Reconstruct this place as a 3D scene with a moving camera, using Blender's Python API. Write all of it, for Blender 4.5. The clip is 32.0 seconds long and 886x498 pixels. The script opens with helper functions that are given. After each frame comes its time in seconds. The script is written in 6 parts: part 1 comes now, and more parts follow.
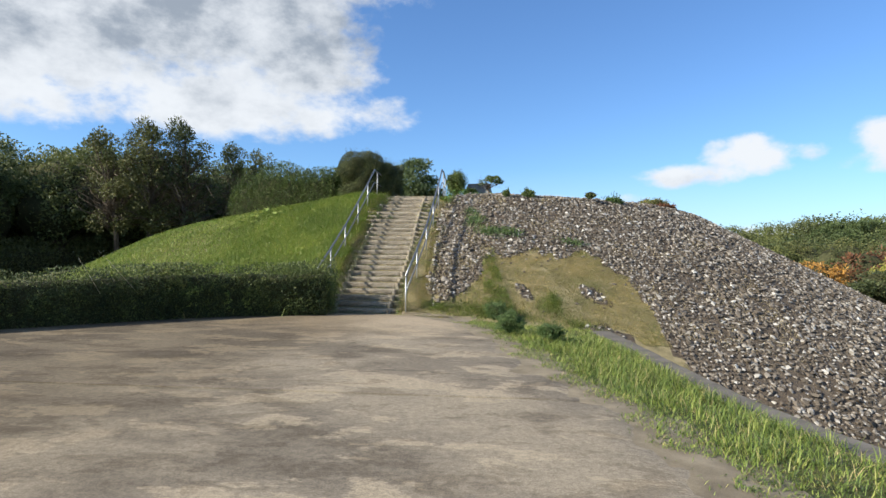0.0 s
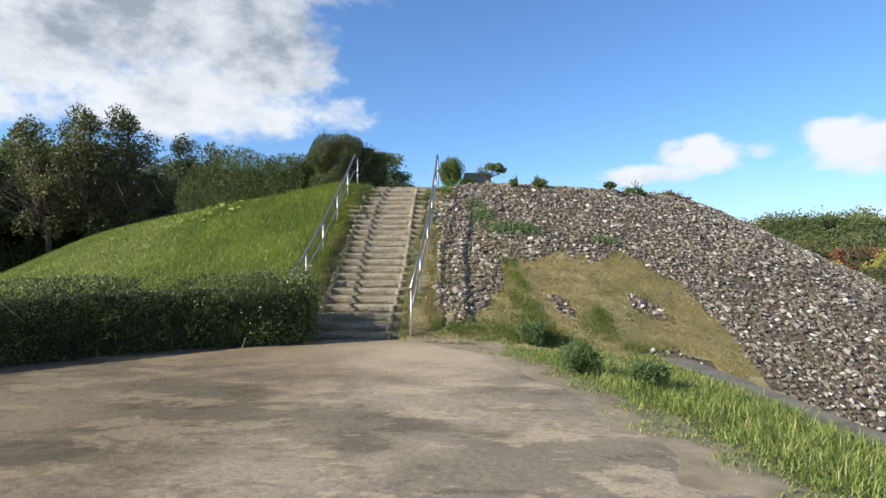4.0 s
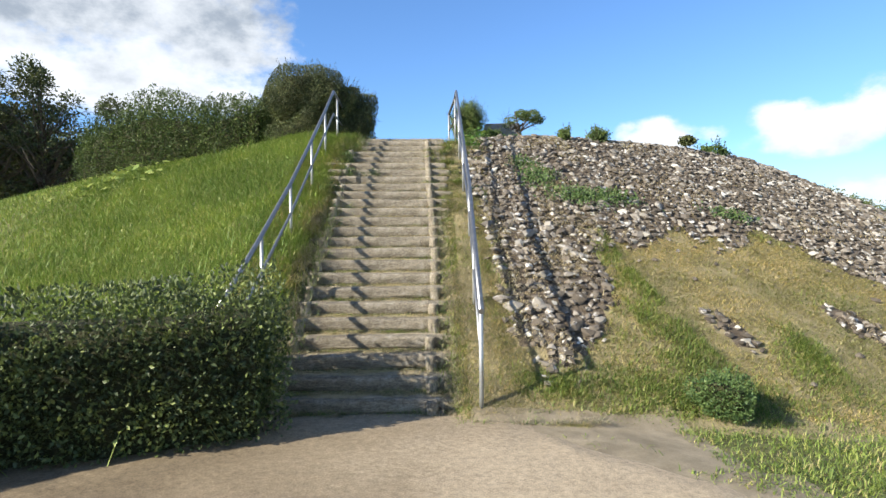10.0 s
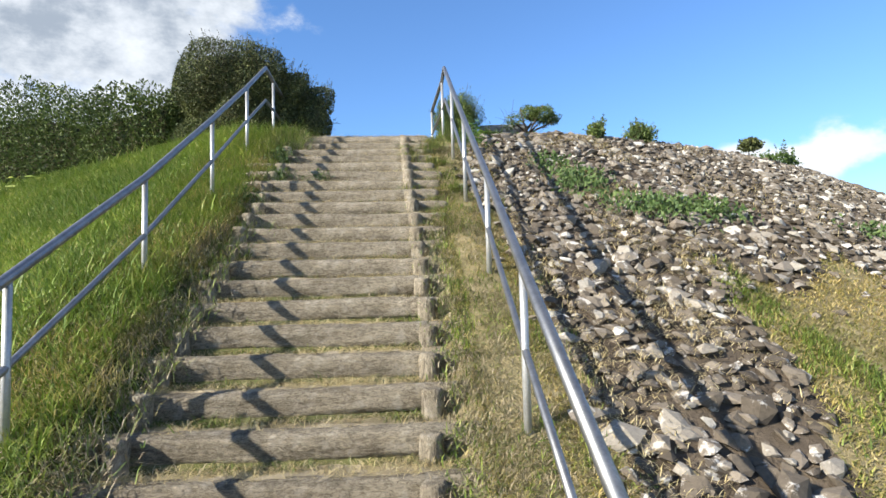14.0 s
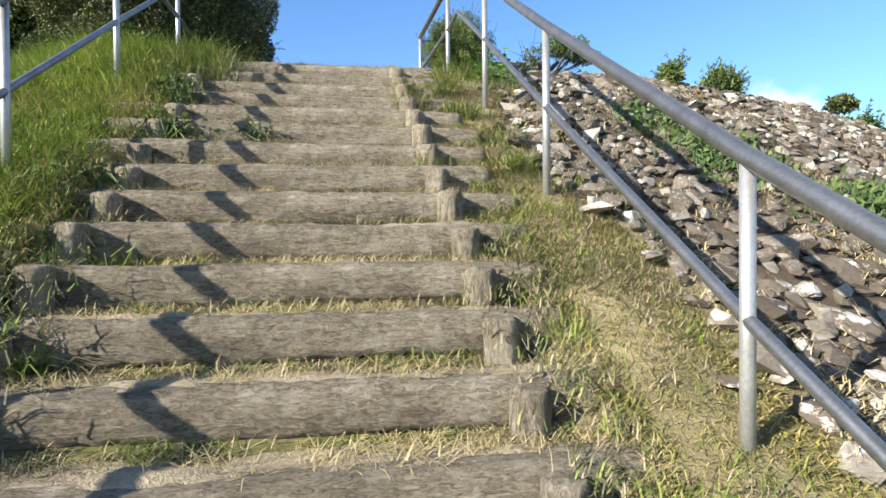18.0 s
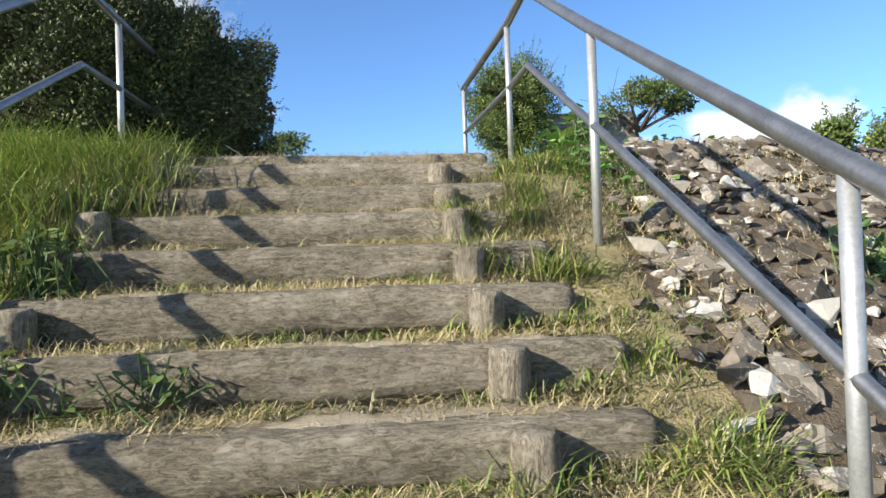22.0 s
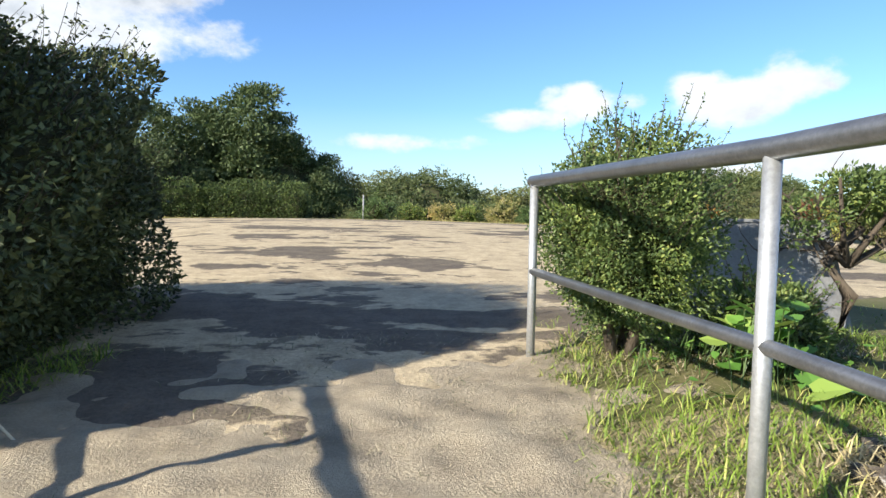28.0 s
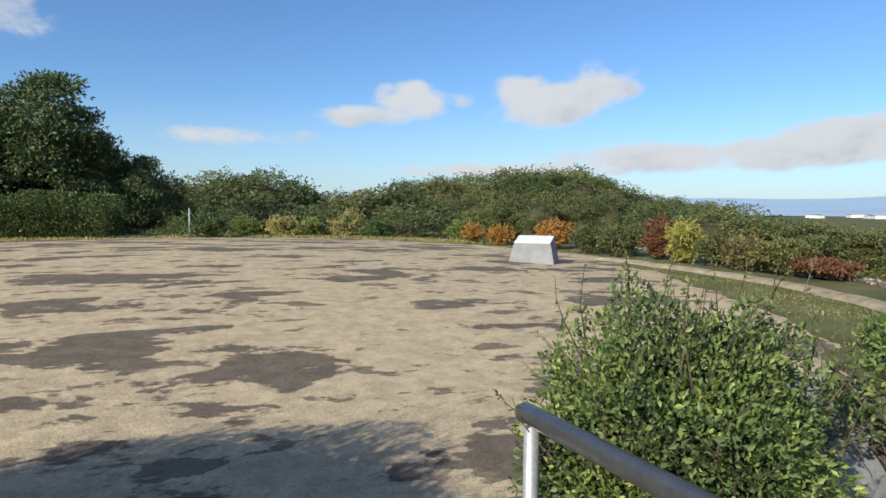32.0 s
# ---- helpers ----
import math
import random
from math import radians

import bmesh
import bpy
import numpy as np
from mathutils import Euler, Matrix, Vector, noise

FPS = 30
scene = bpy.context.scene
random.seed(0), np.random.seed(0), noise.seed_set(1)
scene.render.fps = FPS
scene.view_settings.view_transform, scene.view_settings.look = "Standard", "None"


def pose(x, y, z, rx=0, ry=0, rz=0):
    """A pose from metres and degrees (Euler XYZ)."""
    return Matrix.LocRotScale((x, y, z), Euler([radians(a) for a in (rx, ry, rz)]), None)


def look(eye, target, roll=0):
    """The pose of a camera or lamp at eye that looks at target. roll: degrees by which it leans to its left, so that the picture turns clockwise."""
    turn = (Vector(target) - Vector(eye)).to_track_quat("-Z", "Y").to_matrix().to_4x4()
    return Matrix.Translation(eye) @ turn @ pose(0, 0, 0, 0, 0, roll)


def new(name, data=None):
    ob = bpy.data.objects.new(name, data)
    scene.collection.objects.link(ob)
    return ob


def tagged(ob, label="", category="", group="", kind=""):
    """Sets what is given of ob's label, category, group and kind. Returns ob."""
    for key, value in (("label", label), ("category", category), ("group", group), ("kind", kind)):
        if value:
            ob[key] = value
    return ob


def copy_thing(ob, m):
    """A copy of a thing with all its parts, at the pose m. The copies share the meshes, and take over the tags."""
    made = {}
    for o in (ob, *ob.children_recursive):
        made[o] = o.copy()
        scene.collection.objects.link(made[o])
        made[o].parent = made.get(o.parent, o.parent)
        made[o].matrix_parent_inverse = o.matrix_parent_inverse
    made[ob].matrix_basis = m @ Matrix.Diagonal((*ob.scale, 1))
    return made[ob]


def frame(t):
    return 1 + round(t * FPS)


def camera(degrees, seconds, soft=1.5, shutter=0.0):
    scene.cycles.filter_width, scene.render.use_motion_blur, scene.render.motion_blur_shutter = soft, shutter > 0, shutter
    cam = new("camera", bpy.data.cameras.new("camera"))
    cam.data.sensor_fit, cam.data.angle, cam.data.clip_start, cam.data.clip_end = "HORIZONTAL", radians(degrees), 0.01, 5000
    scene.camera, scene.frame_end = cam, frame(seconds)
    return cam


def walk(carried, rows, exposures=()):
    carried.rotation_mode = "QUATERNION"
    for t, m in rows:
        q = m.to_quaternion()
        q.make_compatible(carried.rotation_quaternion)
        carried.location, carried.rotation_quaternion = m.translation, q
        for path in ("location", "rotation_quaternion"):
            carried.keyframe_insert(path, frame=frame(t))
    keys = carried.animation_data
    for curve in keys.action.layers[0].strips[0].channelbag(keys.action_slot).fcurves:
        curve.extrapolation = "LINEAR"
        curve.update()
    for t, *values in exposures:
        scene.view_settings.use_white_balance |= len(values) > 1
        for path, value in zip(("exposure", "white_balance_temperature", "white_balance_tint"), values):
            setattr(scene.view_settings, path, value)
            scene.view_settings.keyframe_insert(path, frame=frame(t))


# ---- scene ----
cam = camera(71.6, 32.0)
PATH = [
    (0, (3.187, -16.299, 1.366), (2.988, -14.309, 1.422), 0.7),
    (0.5, (2.992, -15.778, 1.38), (2.674, -13.807, 1.503), -0.7),
    (1, (2.724, -15.29, 1.413), (2.458, -13.309, 1.482), -0.7),
    (1.5, (2.559, -14.781, 1.424), (2.307, -12.799, 1.511), -1.3),
    (2, (2.302, -14.273, 1.433), (2.09, -12.285, 1.491), -0.7),
    (2.5, (2.119, -13.74, 1.436), (1.934, -11.748, 1.45), -0.6),
    (3, (1.945, -13.163, 1.454), (1.779, -11.17, 1.456), -0.6),
    (3.5, (1.772, -12.663, 1.502), (1.653, -10.666, 1.503), 0.1),
    (4, (1.617, -12.069, 1.521), (1.54, -10.071, 1.579), -0.1),
    (4.5, (1.395, -11.531, 1.543), (1.349, -9.533, 1.622), 0.5),
    (6.5, (0.834, -9.32, 1.573), (0.808, -7.321, 1.64), -0.2),
    (7, (0.734, -8.795, 1.591), (0.726, -6.798, 1.695), -0.4),
    (7.5, (0.519, -8.225, 1.572), (0.506, -6.229, 1.69), -0.4),
    (8, (0.453, -7.686, 1.576), (0.415, -5.69, 1.696), -1.0),
    (8.5, (0.28, -7.124, 1.601), (0.244, -5.125, 1.663), -0.9),
    (9, (0.152, -6.633, 1.658), (0.127, -4.634, 1.72), -1.6),
    (9.5, (0.052, -6.065, 1.663), (0.04, -4.065, 1.675), -1.4),
    (10, (-0.069, -5.56, 1.698), (-0.016, -3.561, 1.696), -0.5),
    (10.5, (-0.083, -4.969, 1.696), (-0.061, -2.97, 1.736), -0.6),
    (11, (-0.124, -4.457, 1.717), (-0.111, -2.457, 1.742), -0.2),
    (11.5, (-0.006, -3.901, 1.722), (0.038, -1.903, 1.78), -0.2),
    (12, (-0.089, -3.344, 1.738), (-0.016, -1.346, 1.798), -0.2),
    (12.5, (-0.019, -2.739, 1.746), (0.083, -0.749, 1.909), -1.2),
    (13, (-0.142, -2.144, 1.727), (-0.008, -0.153, 1.86), -1.0),
    (13.5, (-0.117, -1.619, 1.744), (0.018, 0.371, 1.884), -1.3),
    (15.5, (-0.274, 0.858, 1.826), (-0.118, 2.852, 1.86), -1.7),
    (16, (-0.334, 1.404, 1.952), (-0.191, 3.399, 1.925), -1.5),
    (16.5, (-0.482, 1.706, 2.093), (-0.352, 3.701, 2.042), -0.8),
    (17, (-0.358, 1.987, 2.24), (-0.131, 3.973, 2.16), -1.6),
    (17.5, (-0.494, 2.214, 2.329), (-0.22, 4.193, 2.241), -1.4),
    (18, (-0.534, 2.407, 2.489), (-0.208, 4.38, 2.462), -0.4),
    (18.5, (-0.548, 2.694, 2.677), (-0.241, 4.668, 2.772), -0.8),
    (19, (-0.619, 3.001, 2.772), (-0.373, 4.985, 2.827), -0.1),
    (19.5, (-0.463, 3.282, 2.906), (-0.169, 5.259, 2.988), -0.6),
    (20, (-0.563, 3.556, 3.04), (-0.263, 5.531, 3.115), -0.4),
    (20.5, (-0.471, 3.762, 3.159), (-0.156, 5.736, 3.223), -1.4),
    (21, (-0.464, 4.014, 3.277), (-0.244, 6.001, 3.339), -2.2),
    (21.5, (-0.532, 4.227, 3.429), (-0.357, 6.219, 3.479), -1.4),
    (22, (-0.416, 4.519, 3.527), (-0.193, 6.506, 3.555), -1.9),
    (22.5, (-0.511, 4.796, 3.633), (-0.315, 6.786, 3.634), -1.8),
    (23, (-0.427, 5.026, 3.776), (-0.177, 7.011, 3.758), -1.3),
    (23.5, (-0.449, 5.324, 3.921), (-0.201, 7.308, 3.895), -1.4),
    (24, (-0.431, 5.59, 4.122), (-0.169, 7.573, 4.098), -0.5),
    (24.5, (-0.411, 5.912, 4.266), (-0.153, 7.895, 4.258), -0.7),
    (25, (-0.573, 6.186, 4.384), (-0.409, 8.18, 4.375), 1.2),
    (25.5, (-0.455, 6.387, 4.501), (-0.247, 8.375, 4.447), 1.4),
    (26, (-0.482, 6.601, 4.61), (-0.299, 8.592, 4.548), 0.5),
    (26.5, (-0.572, 6.812, 4.735), (-0.326, 8.794, 4.639), 2.8),
    (28.5, (-0.34, 7.982, 5.218), (-0.044, 9.954, 5.066), 0.3),
    (29, (-0.431, 8.202, 5.301), (-0.252, 10.185, 5.112), -0.5),
    (29.5, (-0.42, 8.354, 5.409), (0.019, 10.295, 5.207), 0.4),
    (30, (-0.326, 8.594, 5.5), (0.189, 10.517, 5.313), 0.2),
    (30.5, (-0.402, 8.771, 5.552), (0.085, 10.696, 5.32), 0.3),
    (31, (-0.445, 8.883, 5.678), (0.172, 10.768, 5.423), 1.2),
    (31.5, (-0.363, 9.155, 5.787), (0.322, 11.028, 5.642), 0.5),
    (32, (-0.352, 9.302, 5.847), (0.446, 11.13, 5.705), 0.4),
]
walk(cam, [(t, look(eye, target, roll)) for t, eye, target, roll in PATH], exposures=[(0, 0.9), (9, 1.1), (11.8, 1.3), (13.2, 1.2), (16, 1.3), (18.5, 1.3), (21, 1.2), (24, 1.12), (26, 1.13), (28.5, 1.13), (31, 0.93), (32, 0.53)])

# ---- world ----
SUN = Vector((-1.75, -0.88, 1.0)).normalized()
sun_data = bpy.data.lights.new("sun", "SUN")
sun_data.energy, sun_data.angle, sun_data.color = 5.0, radians(0.6), (1.0, 0.925, 0.79)
sun = new("sun", sun_data)
sun.matrix_world = look(SUN * 50, (0, 0, 0))


def build_world():
    w = bpy.data.worlds.new("sky")
    scene.world = w
    w.use_nodes = True
    nt = w.node_tree
    nt.nodes.clear()
    N, L = nt.nodes.new, nt.links.new

    def math(op, a, b=None, c=None):
        n = N("ShaderNodeMath")
        n.operation = op
        for i, v in enumerate((a, b, c)):
            if v is None:
                continue
            if isinstance(v, (int, float)):
                n.inputs[i].default_value = v
            else:
                L(v, n.inputs[i])
        return n.outputs[0]

    sky = N("ShaderNodeTexSky")
    sky.sky_type, sky.sun_disc = "NISHITA", False
    sky.sun_elevation = SUN_ELEV
    sky.sun_rotation = SUN_ROT
    sky.air_density, sky.dust_density, sky.ozone_density = 1.0, 0.3, 2.0
    tc = N("ShaderNodeTexCoord")
    sep = N("ShaderNodeSeparateXYZ")
    L(tc.outputs["Generated"], sep.inputs[0])
    az = math("MULTIPLY", math("ARCTAN2", sep.outputs[0], sep.outputs[1]), 57.2958)
    el = math("MULTIPLY", math("ARCSINE", sep.outputs[2]), 57.2958)
    # fine and coarse billows
    comb = N("ShaderNodeCombineXYZ")
    L(az, comb.inputs[0])
    L(math("MULTIPLY", el, 1.5), comb.inputs[1])

    def fbm(scale, detail, rough, off=(0, 0, 0)):
        mp = N("ShaderNodeVectorMath")
        mp.operation = "ADD"
        L(comb.outputs[0], mp.inputs[0])
        mp.inputs[1].default_value = off
        n = N("ShaderNodeTexNoise")
        n.inputs["Scale"].default_value = scale
        n.inputs["Detail"].default_value = detail
        n.inputs["Roughness"].default_value = rough
        L(mp.outputs[0], n.inputs["Vector"])
        return n.outputs[0]

    billow = fbm(0.16, 8, 0.55)
    shade_n = fbm(0.2, 8, 0.6, (31, 7, 0))
    wisps = fbm(0.35, 7, 0.65, (3, 50, 0))
    # clouds: azimuth, elevation, half width, half height, weight
    total = None
    low, weight = 0.0, 0.001
    for a, e, ra, re_, wt in CLOUDS_AND_FILL:
        dx = math("DIVIDE", math("SUBTRACT", az, a), ra)
        dy = math("DIVIDE", math("SUBTRACT", el, e), re_)
        d2 = math("ADD", math("MULTIPLY", dx, dx), math("MULTIPLY", dy, dy))
        g = math("MULTIPLY", math("MAXIMUM", math("SUBTRACT", 1.0, d2), -1.5), wt)
        total = g if total is None else math("SMOOTH_MAX", total, g, 0.5)
        wgt = math("EXPONENT", math("MULTIPLY", d2, -1.2))
        low = math("ADD", low, math("MULTIPLY", math("MULTIPLY", dy, -1.0), wgt))
        weight = math("ADD", weight, wgt)
    low = math("DIVIDE", low, weight)
    dens = math("ADD", math("MULTIPLY", total, 0.55), math("MULTIPLY", math("SUBTRACT", billow, 0.5), 2.6))
    dens = math("ADD", dens, math("MULTIPLY", math("SUBTRACT", wisps, 0.5), 0.9))
    mask = N("ShaderNodeMapRange")
    mask.interpolation_type = "SMOOTHSTEP"
    mask.inputs[1].default_value, mask.inputs[2].default_value = 0.0, 0.75
    L(dens, mask.inputs[0])
    grey = N("ShaderNodeMapRange")
    grey.interpolation_type = "SMOOTHSTEP"
    grey.inputs[1].default_value, grey.inputs[2].default_value = 0.1, 1.6
    L(math("ADD", math("ADD", math("MULTIPLY", low, 0.4), math("MULTIPLY", math("SUBTRACT", shade_n, 0.5), 2.2)), math("MULTIPLY", math("MINIMUM", dens, 1.2), 0.35)), grey.inputs[0])
    base = N("ShaderNodeMapRange")
    base.interpolation_type = "SMOOTHSTEP"
    base.inputs[1].default_value, base.inputs[2].default_value = 12.5, 20.0
    L(el, base.inputs[0])
    side = N("ShaderNodeMapRange")
    side.inputs[1].default_value, side.inputs[2].default_value = 0.0, -14.0
    L(az, side.inputs[0])
    under = math("MULTIPLY", math("MULTIPLY", base.outputs[0], side.outputs[0]), math("MULTIPLY_ADD", math("SUBTRACT", shade_n, 0.5), 2.4, 0.74))
    shade = N("ShaderNodeMapRange")
    shade.interpolation_type = "SMOOTHSTEP"
    shade.inputs[1].default_value, shade.inputs[2].default_value = -0.2, 1.4
    L(math("ADD", grey.outputs[0], under), shade.inputs[0])
    ccol = N("ShaderNodeMix")
    ccol.data_type = "RGBA"
    L(shade.outputs[0], ccol.inputs["Factor"])
    ccol.inputs[6].default_value = (0.9, 0.945, 1.0, 1)
    ccol.inputs[7].default_value = (0.345, 0.405, 0.49, 1)
    # haze band low over the horizon
    haze = N("ShaderNodeMapRange")
    haze.inputs[1].default_value, haze.inputs[2].default_value = 9.0, -1.0
    L(el, haze.inputs[0])
    skymul = N("ShaderNodeMix")
    skymul.data_type, skymul.blend_type = "RGBA", "MULTIPLY"
    skymul.inputs["Factor"].default_value = 1.0
    L(sky.outputs[0], skymul.inputs[6])
    skymul.inputs[7].default_value = SKY_TINT
    hz = N("ShaderNodeMix")
    hz.data_type = "RGBA"
    L(math("MULTIPLY", haze.outputs[0], 0.55), hz.inputs["Factor"])
    L(skymul.outputs[2], hz.inputs[6])
    hz.inputs[7].default_value = (5.2, 6.3, 7.6, 1)
    cscale = N("ShaderNodeMix")
    cscale.data_type, cscale.blend_type = "RGBA", "MULTIPLY"
    cscale.inputs["Factor"].default_value = 1.0
    L(ccol.outputs[2], cscale.inputs[6])
    cscale.inputs[7].default_value = (CLOUD_GAIN, CLOUD_GAIN, CLOUD_GAIN, 1)
    mix = N("ShaderNodeMix")
    mix.data_type = "RGBA"
    L(mask.outputs[0], mix.inputs["Factor"])
    L(hz.outputs[2], mix.inputs[6])
    L(cscale.outputs[2], mix.inputs[7])
    bg = N("ShaderNodeBackground")
    L(mix.outputs[2], bg.inputs[0])
    bg.inputs[1].default_value = 0.072
    out = N("ShaderNodeOutputWorld")
    L(bg.outputs[0], out.inputs[0])


SUN_ELEV = math.asin(SUN.z)
SUN_ROT = math.atan2(SUN.x, SUN.y)
SKY_TINT = (0.8, 1.1, 1.46, 1)
CLOUD_GAIN = 7.5
CLOUDS_AND_FILL = [
    (-34, 24, 25, 10, 2.6), (-26, 13.6, 17, 3.2, 1.7), (-42, 16, 16, 6.0, 2.0), (-20, 18, 9, 5, 2.0),
    (21.0, 9.6, 4.6, 1.9, 1.5), (16.5, 8.1, 5, 1.2, 1.5), (25.2, 9.6, 2.4, 1.0, 1.2),
    (33.0, 9.4, 6.6, 2.5, 1.7), (37, 10.6, 4, 2.2, 1.4), (50, 4.4, 19, 1.6, 1.9), (30, 3.2, 12, 0.8, 1.4), (62, 5.2, 12, 2.2, 1.9), (5, 5.9, 7, 1.0, 1.1),
    # out of view: added so that the shade turns less blue
    (110, 18, 34, 9, 1.4), (170, 24, 40, 12, 1.4), (-110, 22, 34, 10, 1.4), (60, 46, 50, 12, 1.2), (-160, 50, 60, 14, 1.3),
]
build_world()

# ---- materials ----


def principled(name):
    m = bpy.data.materials.new(name)
    m.use_nodes = True
    nt = m.node_tree
    return m, nt, nt.nodes["Principled BSDF"]


def ramp(nt, src, stops):
    r = nt.nodes.new("ShaderNodeValToRGB")
    while len(r.color_ramp.elements) < len(stops):
        r.color_ramp.elements.new(0.5)
    for e, (p, c) in zip(r.color_ramp.elements, stops):
        e.position, e.color = p, (*c, 1)
    nt.links.new(src, r.inputs[0])
    return r.outputs[0]


def noise_tex(nt, scale, detail=6.0, rough=0.6, stretch=None, coord="Object", distort=0.0):
    tc = nt.nodes.new("ShaderNodeTexCoord")
    n = nt.nodes.new("ShaderNodeTexNoise")
    n.inputs["Scale"].default_value, n.inputs["Detail"].default_value, n.inputs["Roughness"].default_value = scale, detail, rough
    n.inputs["Distortion"].default_value = distort
    src = tc.outputs[coord]
    if stretch:
        mp = nt.nodes.new("ShaderNodeMapping")
        mp.inputs["Scale"].default_value = stretch
        nt.links.new(src, mp.inputs[0])
        src = mp.outputs[0]
    nt.links.new(src, n.inputs["Vector"])
    return n.outputs[0]


def mixc(nt, fac, a, b, mode="MIX"):
    x = nt.nodes.new("ShaderNodeMix")
    x.data_type, x.blend_type = "RGBA", mode
    for sock, v in ((x.inputs["Factor"], fac), (x.inputs[6], a), (x.inputs[7], b)):
        if isinstance(v, (int, float)):
            sock.default_value = v
        elif isinstance(v, tuple):
            sock.default_value = (*v, 1)
        else:
            nt.links.new(v, sock)
    return x.outputs[2]


def step_range(nt, src, lo, hi):
    r = nt.nodes.new("ShaderNodeMapRange")
    r.interpolation_type = "SMOOTHSTEP"
    r.inputs[1].default_value, r.inputs[2].default_value = lo, hi
    nt.links.new(src, r.inputs[0])
    return r.outputs[0]


def mixf(nt, src, k):
    n = nt.nodes.new("ShaderNodeMath")
    n.operation = "MULTIPLY"
    nt.links.new(src, n.inputs[0])
    n.inputs[1].default_value = k
    return n.outputs[0]


def bump(nt, bsdf, src, strength, dist):
    b = nt.nodes.new("ShaderNodeBump")
    b.inputs["Strength"].default_value, b.inputs["Distance"].default_value = strength, dist
    nt.links.new(src, b.inputs["Height"])
    nt.links.new(b.outputs[0], bsdf.inputs["Normal"])


def random_of(nt, island=True):
    if island:
        return nt.nodes.new("ShaderNodeNewGeometry").outputs["Random Per Island"]
    return nt.nodes.new("ShaderNodeObjectInfo").outputs["Random"]


def surface(name, stops, scale, fine=None, rough=0.9, bump_s=0.5, bump_d=0.01, stretch=None, spec=0.2, metal=0.0, coord="Object"):
    """Two scales of variation: stains from a coarse noise, grain from a fine one."""
    m, nt, b = principled(name)
    col = ramp(nt, noise_tex(nt, scale, 5, 0.6, stretch, coord), stops)
    f = noise_tex(nt, fine or scale * 14, 4, 0.7, stretch, coord)
    col = mixc(nt, 0.5, col, ramp(nt, f, [(0.3, (0.45, 0.45, 0.45)), (0.7, (1.0, 1.0, 1.0))]), "MULTIPLY")
    nt.links.new(col, b.inputs["Base Color"])
    b.inputs["Roughness"].default_value, b.inputs["Specular IOR Level"].default_value, b.inputs["Metallic"].default_value = rough, spec, metal
    bump(nt, b, f, bump_s, bump_d)
    return m


def leafy(name, stops, coarse=None, rough=0.55, trans=0.25, spec=0.35, island=True, scale=0.6, each=False):
    """Leaves or blades: a colour for each one, shifted by a slow drift over the plant, with light let through."""
    m, nt, b = principled(name)
    col = ramp(nt, random_of(nt, island), stops)
    if coarse:
        col = mixc(nt, 1.0, col, ramp(nt, noise_tex(nt, scale, 4, 0.6), coarse), "MULTIPLY")
    if each:
        col = mixc(nt, 1.0, col, ramp(nt, random_of(nt, False), [(0.0, (0.62, 0.7, 0.7)), (0.5, (0.95, 0.95, 0.9)), (1.0, (1.25, 1.12, 0.95))]), "MULTIPLY")
    nt.links.new(col, b.inputs["Base Color"])
    b.inputs["Roughness"].default_value, b.inputs["Specular IOR Level"].default_value = rough, spec
    t = nt.nodes.new("ShaderNodeBsdfTranslucent")
    nt.links.new(col, t.inputs[0])
    mx = nt.nodes.new("ShaderNodeMixShader")
    mx.inputs[0].default_value = trans
    nt.links.new(b.outputs[0], mx.inputs[1])
    nt.links.new(t.outputs[0], mx.inputs[2])
    nt.links.new(mx.outputs[0], nt.nodes["Material Output"].inputs[0])
    return m


